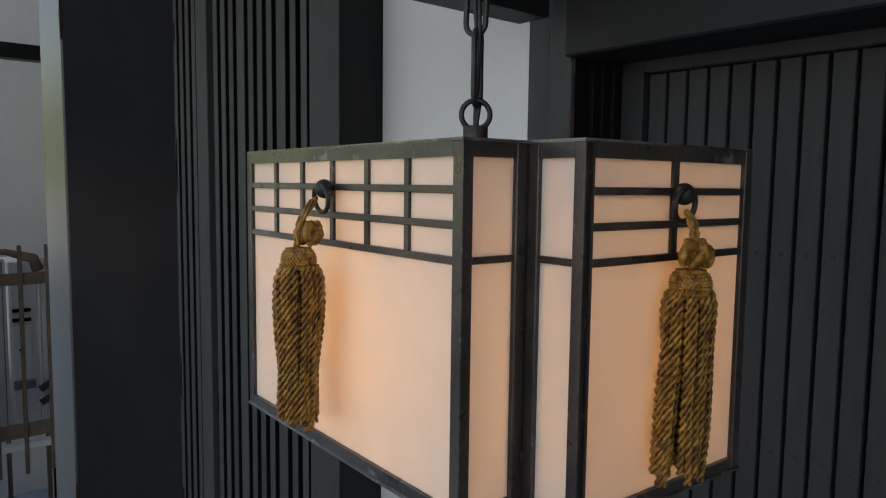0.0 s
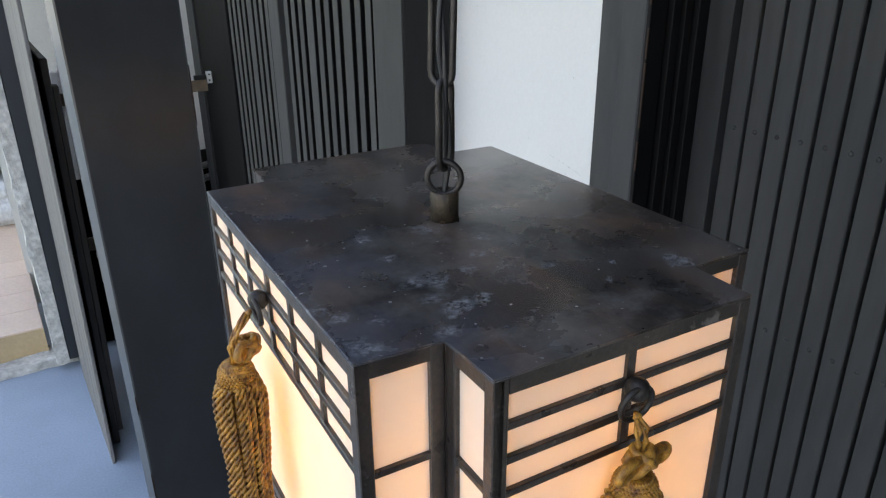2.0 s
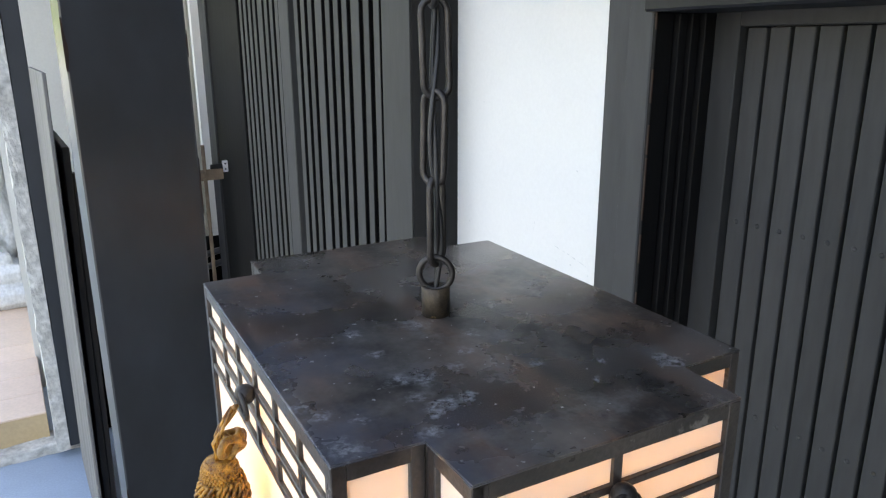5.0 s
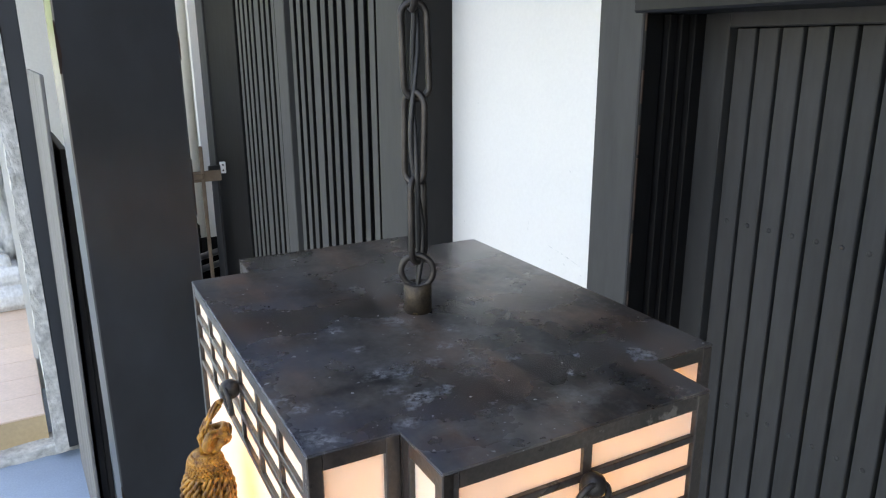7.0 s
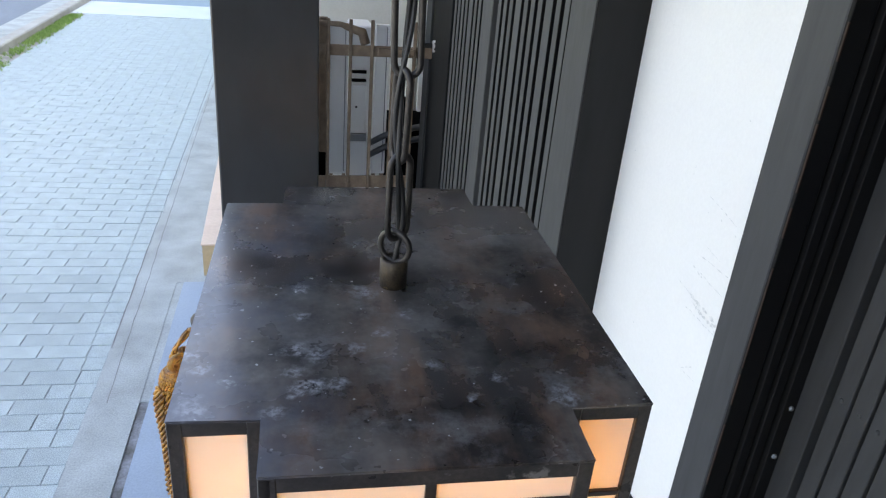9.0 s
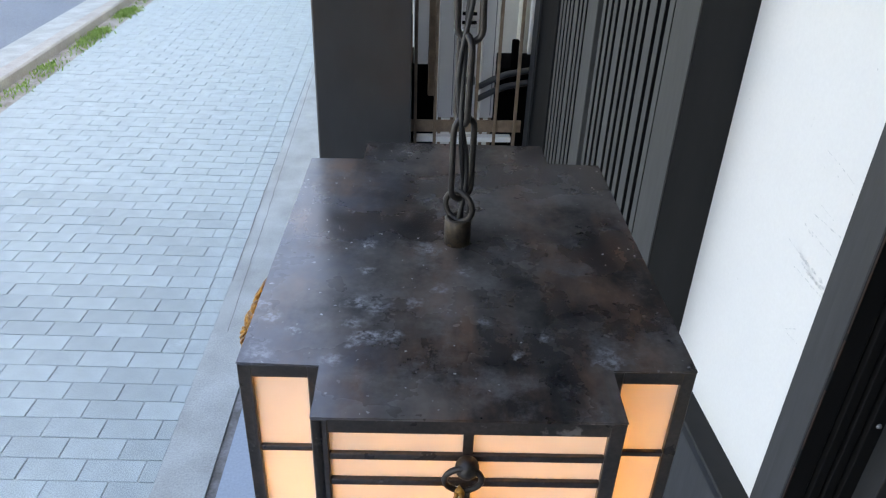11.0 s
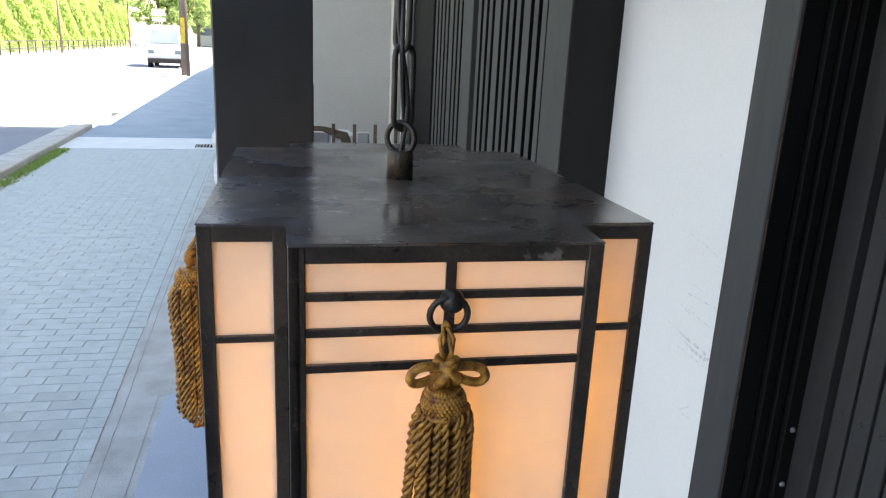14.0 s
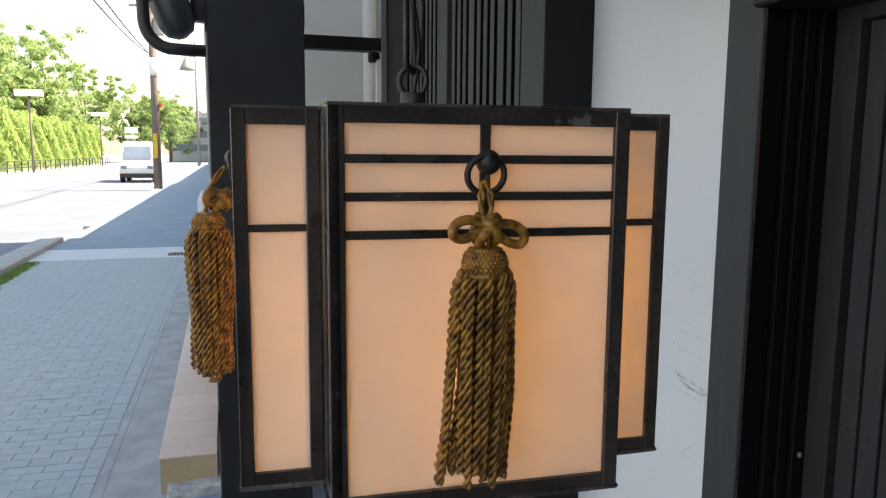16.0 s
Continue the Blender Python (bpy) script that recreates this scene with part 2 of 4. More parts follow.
# Near-black base in place of deep shade, for gaps, slots and holes.
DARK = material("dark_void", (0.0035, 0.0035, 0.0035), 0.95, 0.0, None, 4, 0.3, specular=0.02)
PLASTER = material("white_plaster", (0.69, 0.685, 0.675), 0.75, 0.0, (0.635, 0.632, 0.625), 2.5, 0.5, 0.02, 0.0003, 180)
SMUDGE = material("grey_smudge", (0.47, 0.475, 0.48), 0.8, 0.0, (0.64, 0.64, 0.635), 140, 0.9)
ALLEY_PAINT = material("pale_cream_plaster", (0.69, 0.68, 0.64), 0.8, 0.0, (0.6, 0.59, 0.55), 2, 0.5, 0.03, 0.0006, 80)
DARK_PIPE = material("dark_grey_pipe", (0.045, 0.048, 0.055), 0.35, 0.0, (0.03, 0.032, 0.036), 10, 0.4)
CREAM = material("cream_wall", (0.68, 0.66, 0.58), 0.8, 0.0, (0.58, 0.56, 0.5), 2, 0.5, 0.03, 0.0006, 80)
WHITE_METAL = material("white_enamelled_steel", (0.82, 0.81, 0.79), 0.4, 0.0, (0.74, 0.73, 0.71), 6, 0.4)
RUST = material("weathered_brown_steel", (0.25, 0.175, 0.12), 0.6, 0.1, (0.16, 0.105, 0.07), 25, 0.7, 0.2, 0.0003, 400)
CONCRETE = material("blue_grey_concrete", (0.32, 0.405, 0.495), 0.7, 0.0, (0.265, 0.335, 0.41), 2.2, 0.6, 0.08, 0.0008, 120)
MORTAR = material("pale_mortar", (0.6, 0.59, 0.56), 0.9, 0.0, (0.4, 0.39, 0.36), 14, 0.7, 0.25, 0.006, 40)
BRICK = material("grey_paving_block", (0.375, 0.46, 0.475), 0.75, 0.0, (0.305, 0.37, 0.385), 9, 0.6, 0.34, 0.0014, 260, per_piece=0.09)
SAND_JOINT = material("sand_joint", (0.40, 0.46, 0.47), 0.95, 0.0, (0.24, 0.28, 0.3), 12, 0.4, 0.2, 0.001, 150)
GUTTER = material("damp_gutter_dirt", (0.27, 0.29, 0.31), 0.9, 0.0, (0.13, 0.13, 0.125), 9, 0.8, 0.2, 0.002, 90)
CRACK = material("dirt_filled_crack", (0.16, 0.165, 0.17), 0.95, 0.0, (0.24, 0.25, 0.255), 14, 0.8)
APRON = material("cement_apron", (0.40, 0.45, 0.455), 0.85, 0.0, (0.29, 0.32, 0.32), 5, 0.7, 0.16, 0.001, 150)
KERB = material("kerb_concrete", (0.42, 0.42, 0.4), 0.85, 0.0, (0.32, 0.31, 0.29), 5, 0.6, 0.12, 0.001, 90)
DIRT = material("pale_grey_dirt", (0.36, 0.355, 0.335), 0.95, 0.0, (0.24, 0.225, 0.195), 7, 0.8, 0.25, 0.003, 60)
ASPHALT = material("pale_worn_asphalt", (0.172, 0.215, 0.262), 0.85, 0.0, (0.14, 0.172, 0.208), 0.8, 0.6, 0.2, 0.002, 90)
# Asphalt with the blue of open-sky shade mixed into its base colour.
PAVE_FAR = material("blue_shade_tinted_asphalt", (0.225, 0.325, 0.40), 0.85, 0.0, (0.185, 0.27, 0.335), 1.5, 0.6, 0.15, 0.002, 90)
PALE_BAND = material("pale_crossing_slab", (0.58, 0.65, 0.67), 0.8, 0.0, (0.50, 0.57, 0.59), 3, 0.6, 0.1)
TILE = material("peach_floor_tile", (0.62, 0.46, 0.36), 0.45, 0.0, (0.56, 0.41, 0.31), 8, 0.4, 0.06, per_piece=0.05)
TILE_SIDE = material("tan_riser_tile", (0.5, 0.37, 0.22), 0.5, 0.0, (0.44, 0.32, 0.18), 8, 0.4, 0.06)
STONE = material("pale_carved_stone", (0.6, 0.61, 0.62), 0.85, 0.0, (0.45, 0.46, 0.47), 12, 0.6, 0.15, 0.002, 60)
NAVY = material("navy_black_panel", (0.022, 0.027, 0.034), 0.5, 0.0, (0.016, 0.019, 0.024), 4, 0.5)
BOARD = material("grey_weathered_board", (0.21, 0.2, 0.19), 0.7, 0.0, (0.12, 0.113, 0.105), 5, 0.7, 0.25, 0.0005, 60, (6, 6, 0.3))
BROWN_BOARD = material("dark_brown_board", (0.045, 0.035, 0.028), 0.6, 0.0, None, 5, 0.6)
RUBBER = material("black_rubber", (0.015, 0.015, 0.016), 0.5, 0.0, None, 20, 0.3)
GREY_PIPE = material("grey_plastic_pipe", (0.2, 0.21, 0.22), 0.4, 0.0, (0.15, 0.16, 0.17), 10, 0.4)
BARK = material("bark", (0.13, 0.1, 0.075), 0.9, 0.0, (0.07, 0.055, 0.04), 6, 0.7, 0.2)
LEAF_TREE = leafy("tree_leaf", (0.24, 0.38, 0.14), (0.48, 0.60, 0.29))
LEAF_HEDGE = leafy("hedge_leaf", (0.25, 0.39, 0.11), (0.43, 0.56, 0.22))
LEAF_GRASS = leafy("grass_blade", (0.17, 0.30, 0.08), (0.33, 0.46, 0.16))
POLE_MAT = material("brown_pole_paint", (0.2, 0.15, 0.135), 0.7, 0.0, (0.13, 0.10, 0.092), 3, 0.5)
POLE_GREY = material("grey_concrete_pole", (0.34, 0.34, 0.33), 0.8, 0.0, None, 3, 0.3)
VAN_WHITE = material("white_car_paint", (0.78, 0.79, 0.8), 0.25, 0.0, (0.75, 0.76, 0.77), 2, 0.2, coat=0.5)
CAR_GLASS = material("car_glass", (0.2, 0.27, 0.34), 0.08, 0.0, (0.12, 0.17, 0.22), 1, 0.5)
YELLOW = material("yellow_sign_paint", (0.7, 0.5, 0.05), 0.6)
RED_LIGHT = material("red_lens", (0.6, 0.03, 0.02), 0.4)
FENCE_MAT = material("dark_fence_paint", (0.06, 0.065, 0.06), 0.6)
FACADE = material("pale_grey_facade", (0.55, 0.56, 0.57), 0.8, 0.0, (0.48, 0.49, 0.5), 0.5, 0.5)


# ---- mesh helpers ----
def thing(name, label, category, at=(0, 0, 0), rz=0.0, group="", kind=""):
    ob = new(name)
    ob.empty_display_size = 0.05
    ob.matrix_world = pose(*at, 0, 0, rz)
    return tagged(ob, label, category, group, kind)


def mesh_of(bm, name, mat, smooth=False):
    me = bpy.data.meshes.new(name)
    bmesh.ops.recalc_face_normals(bm, faces=bm.faces)
    bm.to_mesh(me)
    bm.free()
    me.materials.append(mat)
    if smooth:
        for p in me.polygons:
            p.use_smooth = True
    return me


def part(name, bm, mat, parent, label="", smooth=False, at=None):
    ob = new(name, mesh_of(bm, name, mat, smooth) if isinstance(bm, bmesh.types.BMesh) else bm)
    if at is not None:
        ob.location = at
    ob.parent = parent
    return tagged(ob, label)


def structure(name, bm, mat, label, category, smooth=False):
    return tagged(new(name, mesh_of(bm, name, mat, smooth)), label, category, kind="structure")


def box(bm, x0, x1, y0, y1, z0, z1, bevel=0.0):
    made = bmesh.ops.create_cube(bm, size=1.0, matrix=Matrix.LocRotScale(((x0 + x1) / 2, (y0 + y1) / 2, (z0 + z1) / 2), None, (abs(x1 - x0), abs(y1 - y0), abs(z1 - z0))))
    if bevel:
        edges = {e for v in made["verts"] for e in v.link_edges}
        bmesh.ops.bevel(bm, geom=list(edges), offset=bevel, segments=1, affect="EDGES")
    return bm


def boxes(*args, bevel=0.0):
    bm = bmesh.new()
    for a in args:
        box(bm, *a, bevel=bevel)
    return bm


def tube(bm, points, r, sides=8, closed=False):
    """Sweeps a round section along points; r is one radius, or one for each point."""
    pts = [Vector(p) for p in points]
    n = len(pts)
    radii = r if isinstance(r, (list, tuple)) else [r] * n
    rings, side = [], None
    for i, p in enumerate(pts):
        a, c = (pts[i - 1], pts[(i + 1) % n]) if closed else (pts[max(i - 1, 0)], pts[min(i + 1, n - 1)])
        d = (c - a).normalized()
        side = side - d * side.dot(d) if side else d.orthogonal()
        side.normalize()
        up = d.cross(side)
        rings.append([bm.verts.new(p + (side * math.cos(2 * math.pi * k / sides) + up * math.sin(2 * math.pi * k / sides)) * radii[i]) for k in range(sides)])
    for i in range(n if closed else n - 1):
        a, c = rings[i], rings[(i + 1) % n]
        shift = 0
        if closed and i == n - 1:
            shift = min(range(sides), key=lambda s: (a[0].co - c[s].co).length)
        for k in range(sides):
            bm.faces.new((a[k], a[(k + 1) % sides], c[(k + 1 + shift) % sides], c[(k + shift) % sides]))
    if not closed:
        bm.faces.new(list(reversed(rings[0])))
        bm.faces.new(rings[-1])
    return bm


def revolve(bm, profile, sides=24, at=(0, 0, 0)):
    rings = [[bm.verts.new((at[0] + r * math.cos(2 * math.pi * k / sides), at[1] + r * math.sin(2 * math.pi * k / sides), at[2] + z)) for k in range(sides)] for r, z in profile]
    for a, c in zip(rings, rings[1:]):
        for k in range(sides):
            bm.faces.new((a[k], a[(k + 1) % sides], c[(k + 1) % sides], c[k]))
    bm.faces.new(list(reversed(rings[0])))
    bm.faces.new(rings[-1])
    return bm


def quads(name, centres, normals, sizes, mat, aspect=0.6):
    """One mesh of many small four-sided leaves."""
    n = len(centres)
    up = np.tile((0.0, 0.0, 1.0), (n, 1)) + np.random.normal(0, 0.4, (n, 3))
    u = np.cross(normals, up)
    u /= np.linalg.norm(u, axis=1, keepdims=True) + 1e-9
    v = np.cross(u, normals)
    v /= np.linalg.norm(v, axis=1, keepdims=True) + 1e-9
    s = np.asarray(sizes)[:, None]
    co = np.stack([centres - u * s * aspect * 0.5, centres - v * s * 0.6, centres + u * s * aspect * 0.5, centres + v * s * 0.6], 1).reshape(-1, 3)
    me = bpy.data.meshes.new(name)
    me.from_pydata(co.tolist(), [], np.arange(4 * n).reshape(-1, 4).tolist())
    me.materials.append(mat)
    return me


# ---- ground and street ----
GROUND = boxes((-600, 600, -600, 900, -0.5, -0.06))
structure("ground", GROUND, ASPHALT, "grey asphalt street reaching to the horizon", "street")
KERB_X = -3.06
structure("pavement", boxes((KERB_X + 0.2, -0.70, -6, 11.7, -0.4, -0.0042)), SAND_JOINT, "dark sand bed under the grey paving blocks", "pavement")
structure("pavement_crossing", boxes((KERB_X, -0.56, 11.95, 13.3, -0.4, 0.0)), PALE_BAND, "pale concrete band across the pavement", "pavement")
structure("pavement_far", boxes((KERB_X, -0.56, 13.3, 120, -0.4, 0.0)), PAVE_FAR, "pavement running on along the street, blue sky shade put into its colour", "pavement")


def slab(name, xy, z, mat, label, category):
    """A flat slab with the outline xy, its top at z."""
    bm = bmesh.new()
    low, high = ([bm.verts.new((x, y, zz)) for x, y in xy] for zz in (-0.4, z))
    bm.faces.new(high), bm.faces.new(list(reversed(low)))
    for k in range(len(xy)):
        j = (k + 1) % len(xy)
        bm.faces.new((low[k], low[j], high[j], high[k]))
    structure(name, bm, mat, label, category)


def edge_x(y):
    """Where the paving blocks end beside the cement strip."""
    return -0.812 + 0.016 * (y - 1.5)


def gutter_x(y):
    return -0.640 + 0.03 * (y - 1.3)


slab("apron", [(edge_x(-6), -6), (gutter_x(-6), -6), (gutter_x(3.2), 3.2), (-0.40, 3.2), (-0.40, 11.95), (edge_x(11.95), 11.95)], 0.0, APRON, "cement strip beside the paving blocks", "pavement")
slab("gutter", [(gutter_x(-6), -6), (gutter_x(-6) + 0.036, -6), (gutter_x(2.2) + 0.036, 2.2), (gutter_x(2.2), 2.2)], -0.0065 - 0.003, GUTTER, "narrow dark gutter along the building", "gutter")
slab("gutter_end", [(gutter_x(2.2), 2.2), (gutter_x(2.2) + 0.036, 2.2), (gutter_x(3.2) + 0.036, 3.2), (gutter_x(3.2), 3.2)], -0.002, APRON, "cement filling at the end of the gutter", "gutter")
slab("floor", [(gutter_x(-6) + 0.036, -6), (4.0, -6), (4.0, 3.2), (gutter_x(3.2) + 0.036, 3.2)], 0.0, CONCRETE, "smooth blue-grey concrete floor under the eaves", "floor")
slab("floor_alley", [(-0.40, 3.2), (4.0, 3.2), (4.0, 11.95), (-0.40, 11.95)], -0.004, CONCRETE, "concrete ground under the tiled plinth", "floor")
structure("verge", boxes((KERB_X, KERB_X + 0.2, -6, 11.95, -0.4, -0.004)), DIRT, "strip of dirt along the kerb", "verge")
structure("kerb_apron", boxes((KERB_X - 0.425, KERB_X - 0.146, -6, 14.6, -0.4, 0.066), bevel=0.008), APRON, "pale concrete gutter slab beside the kerb", "kerb")
structure("kerb", boxes((KERB_X - 0.145, KERB_X, -6, 14.6, -0.4, 0.085), bevel=0.014), KERB, "pale raised concrete kerb stones", "kerb")
structure("kerb_far", boxes((KERB_X - 0.16, KERB_X, 17.5, 120, -0.4, 0.03), bevel=0.01), KERB, "low concrete kerb further along the street", "kerb")
structure("kerb_opposite", boxes((-10.3, -10.1, -6, 120, -0.4, 0.06)), KERB, "kerb on the opposite side of the street", "kerb")


def crack(x0, y0, y1, width, seed, slope):
    """A thin dirt-filled crack that wanders along the cement strip."""
    bm = bmesh.new()
    ys = np.arange(y0, y1, 0.04)
    rows = []
    for y in ys:
        x = x0 + slope * (y - y0) + 0.005 * noise.noise(Vector((y * 1.4, seed, 0))) + 0.003 * noise.noise(Vector((y * 9, seed, 3)))
        w = width * (0.6 + 0.7 * abs(noise.noise(Vector((y * 3, seed, 7)))))
        rows.append([bm.verts.new((x - w / 2, y, 0.0012)), bm.verts.new((x + w / 2, y, 0.0012))])
    for a, c in zip(rows, rows[1:]):
        bm.faces.new((a[0], a[1], c[1], c[0]))
    structure("crack", bm, CRACK, "thin dirt-filled crack along the cement strip", "crack")


crack(-0.79, 2.6, 11.5, 0.007, 1.3, 0.010)
crack(-0.735, 2.2, 11.5, 0.005, 5.1, 0.006)

# ---- building ----
FRONT, WALL = 0.492, 0.597
structure("wall_plaster", boxes((WALL, WALL + 0.12, 0.5185, 0.99, 0.87, 3.0)), PLASTER, "white plaster wall panel between black posts", "wall")
structure("wall_skirt", boxes((WALL - 0.03, WALL + 0.10, 0.5185, 0.926, 0.0, 0.868)), GREY_WOOD, "charcoal board skirting below the white plaster", "wall")
structure("wall_sill", boxes((WALL - 0.05, WALL + 0.02, 0.5195, 0.925, 0.85, 0.875), bevel=0.003), BLACK_WOOD, "black sill rail below the white plaster", "trim")
structure("wall_beam", boxes((0.545, 0.75, 0.5185, 0.926, 2.2, 2.5), bevel=0.003), BLACK_WOOD, "black beam above the white plaster", "beam")
structure("cross_beam", boxes((-0.014, 0.538, 0.43, 0.492, 1.925, 2.06), bevel=0.003), BLACK_WOOD, "black cross beam from the wall to the eave post", "beam")
structure("post_door_side", boxes((0.5393, 0.80, 0.3885, 0.430, 0.0, 3.0), bevel=0.002), GREY_WOOD, "charcoal square post beside the plank door", "post")
structure("post_strip", boxes((0.588, 0.80, 0.430, 0.5185, 0.0, 3.0), bevel=0.002), GREY_WOOD, "charcoal flat strip between post and plaster", "post")
structure("post_lattice_side", boxes((FRONT + 0.0035, 0.80, 0.927, 1.035, 0.0, 3.0), bevel=0.002), BLACK_WOOD, "black post at the end of the slatted screen", "post")
structure("lintel", boxes((0.52, 0.80, -2.6, 0.3885, 1.862, 2.5), bevel=0.003), BLACK_WOOD, "black lintel above the plank door", "beam")
# Sheet coloured almost black to paint the shade seen between the slats.
structure("wall_lattice_back", boxes((0.535, 0.8, 1.035, 2.24, 0.0, 3.0)), DARK, "near-black sheet standing in for the shade behind the slatted screen", "wall")
structure("post_alley", boxes((0.600, 0.9, 2.242, 2.795, 0.0, 2.9), bevel=0.002), JAMB_BLACK, "black boarded corner at the alley gate", "post")
structure("post_alley_edge", boxes((0.592, 0.9, 2.797, 2.905, 0.0, 3.0), bevel=0.002), GREY_WOOD, "charcoal edge post of the alley corner", "post")
structure("wall_behind", boxes((0.50, 0.8, -6.0, -2.6, 0.0, 3.0)), GREY_WOOD, "charcoal wall further along the front", "wall")
# Out of view: added to hold back light from behind the camera.
structure("wall_wing", boxes((-0.6, 0.82, -1.9, -1.8, 0.0, 3.0)), GREY_WOOD, "unseen charcoal wall added behind the camera to cut light under the eaves", "wall")
# Unseen masses: setback and height chosen for sky in the alley, shaded pavement.
structure("wall_core_low", boxes((0.905, 3.2, 1.2, 2.75, 0.0, 2.5)), CREAM, "unseen low house mass, kept low to let sky light into the alley", "wall")
structure("wall_core_back", boxes((3.2, 6.0, 1.2, 2.75, 0.0, 11.0)), CREAM, "unseen tall mass added to keep sun off the pavement", "wall")
structure("wall_core", boxes((0.82, 6.0, -6.0, 1.2, 0.0, 11.0)), CREAM, "plain body of the house behind the front", "wall")
structure("eave", boxes((-0.16, 0.82, -6.0, 2.95, 2.62, 2.74)), BLACK_WOOD, "dark boarded soffit under the eaves", "ceiling")
structure("eave_beam", boxes((-0.12, -0.02, -6.0, 2.95, 2.44, 2.62), bevel=0.004), BLACK_WOOD, "black beam under the eaves", "beam")
structure("wall_upper", boxes((0.3, 0.82, -6.0, 1.2, 2.74, 11.0)), CREAM, "upper storey wall above the eaves", "wall")
structure("wall_neighbour_low", boxes((-0.19, 3.2, 4.05, 6.2, -0.05, 3.2)), CREAM, "plain plastered low wall beside the alley", "wall")
# Unseen blocks, added to stop the sun over alley and pavement.
structure("wall_neighbour_tall", boxes((3.2, 6.0, 4.05, 6.2, -0.05, 11.0)), CREAM, "unseen tall mass added to keep sun out of the alley", "wall")
for name, y0, y1, h in (("wall_neighbour", 6.2, 14.9, 11.0), ("wall_neighbour_far", 14.9, 42.0, 4.4), ("wall_row_end", 42.0, 110.0, 4.2)):
    structure(name, boxes((-0.19 if y0 < 10 else 0.1, 6.0, y0, y1, -0.05, h)), CREAM, "unseen neighbouring block added to cast shade along the pavement", "wall")

post = thing("eave_post", "black painted square wooden post with worn reddish edges", "post", (-0.0638, 0.459, 0.0))
part("shaft", boxes((-0.0496, 0.0496, -0.04, 0.04, 0.0, 2.44), bevel=0.0015), POST_WOOD, post)
rnd = random.Random(31)
for side_x in (-1, 1):
    zz = 0.72
    while zz < 2.0:
        long, w = rnd.uniform(0.012, 0.06), rnd.uniform(0.0012, 0.0034)
        bm = bmesh.new()
        rows = []
        for q in np.linspace(0, 1, 7):
            d = w * (0.35 + 0.65 * math.sin(math.pi * q)) * rnd.uniform(0.6, 1.2)
            rows.append([bm.verts.new(v) for v in ((side_x * 0.0500, -0.0404 + d, zz + long * q), (side_x * 0.0500, -0.0404, zz + long * q), (side_x * (0.0500 - d), -0.0404, zz + long * q))])
        for a, c in zip(rows, rows[1:]):
            bm.faces.new((a[0], a[1], c[1], c[0])), bm.faces.new((a[1], a[2], c[2], c[1]))
        part("chip", bm, RED_EDGE, post, "bared reddish wood")
        zz += long + rnd.choice((0.01, 0.03, 0.09, 0.16)) * (1 if side_x > 0 else 2.5)


def slat_screen():
    ob = thing("slatted_screen", "charcoal wooden screen of narrow vertical slats", "screen", (FRONT, 0.0, 0.0))
    thin, wide, gap = 0.025, 0.040, 0.0215
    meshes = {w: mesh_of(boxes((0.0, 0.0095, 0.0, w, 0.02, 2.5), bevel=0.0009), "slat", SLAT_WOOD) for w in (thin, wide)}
    # Side faces turn black, standing in for the shade inside the gaps.
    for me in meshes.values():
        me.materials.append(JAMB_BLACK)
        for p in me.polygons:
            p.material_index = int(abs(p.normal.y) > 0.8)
    y = 1.0400
    for k, w in enumerate((thin, thin, wide, thin, thin, thin, wide, thin, thin, thin)):
        y += gap
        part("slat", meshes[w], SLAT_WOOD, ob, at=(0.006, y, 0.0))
        y += w
    part("stile", boxes((0.0, 0.04, 1.564, 1.634, 0.0, 2.5), bevel=0.002), SLAT_WOOD, ob)
    y = 1.634
    for k in range(8):
        w = wide if k == 3 else thin
        y += gap - 0.002
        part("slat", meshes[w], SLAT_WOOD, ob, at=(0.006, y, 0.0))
        y += w
    part("stile", boxes((0.003, 0.04, y + 0.018, 2.24, 0.0, 2.5), bevel=0.002), JAMB_BLACK, ob, "broad black end board")
    part("stile", boxes((0.0, 0.0032, 0.927, 1.040, 0.0, 2.9), bevel=0.001), SLAT_WOOD, ob)
    for z in (0.02, 1.05, 2.2):
        # Rails take the same near-black, merging with the painted gap shade.
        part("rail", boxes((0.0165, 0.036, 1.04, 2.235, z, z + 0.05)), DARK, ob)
    part("bottom_rail", boxes((-0.004, 0.05, 1.04, 2.235, 0.0, 0.02)), GREY_WOOD, ob)


slat_screen()


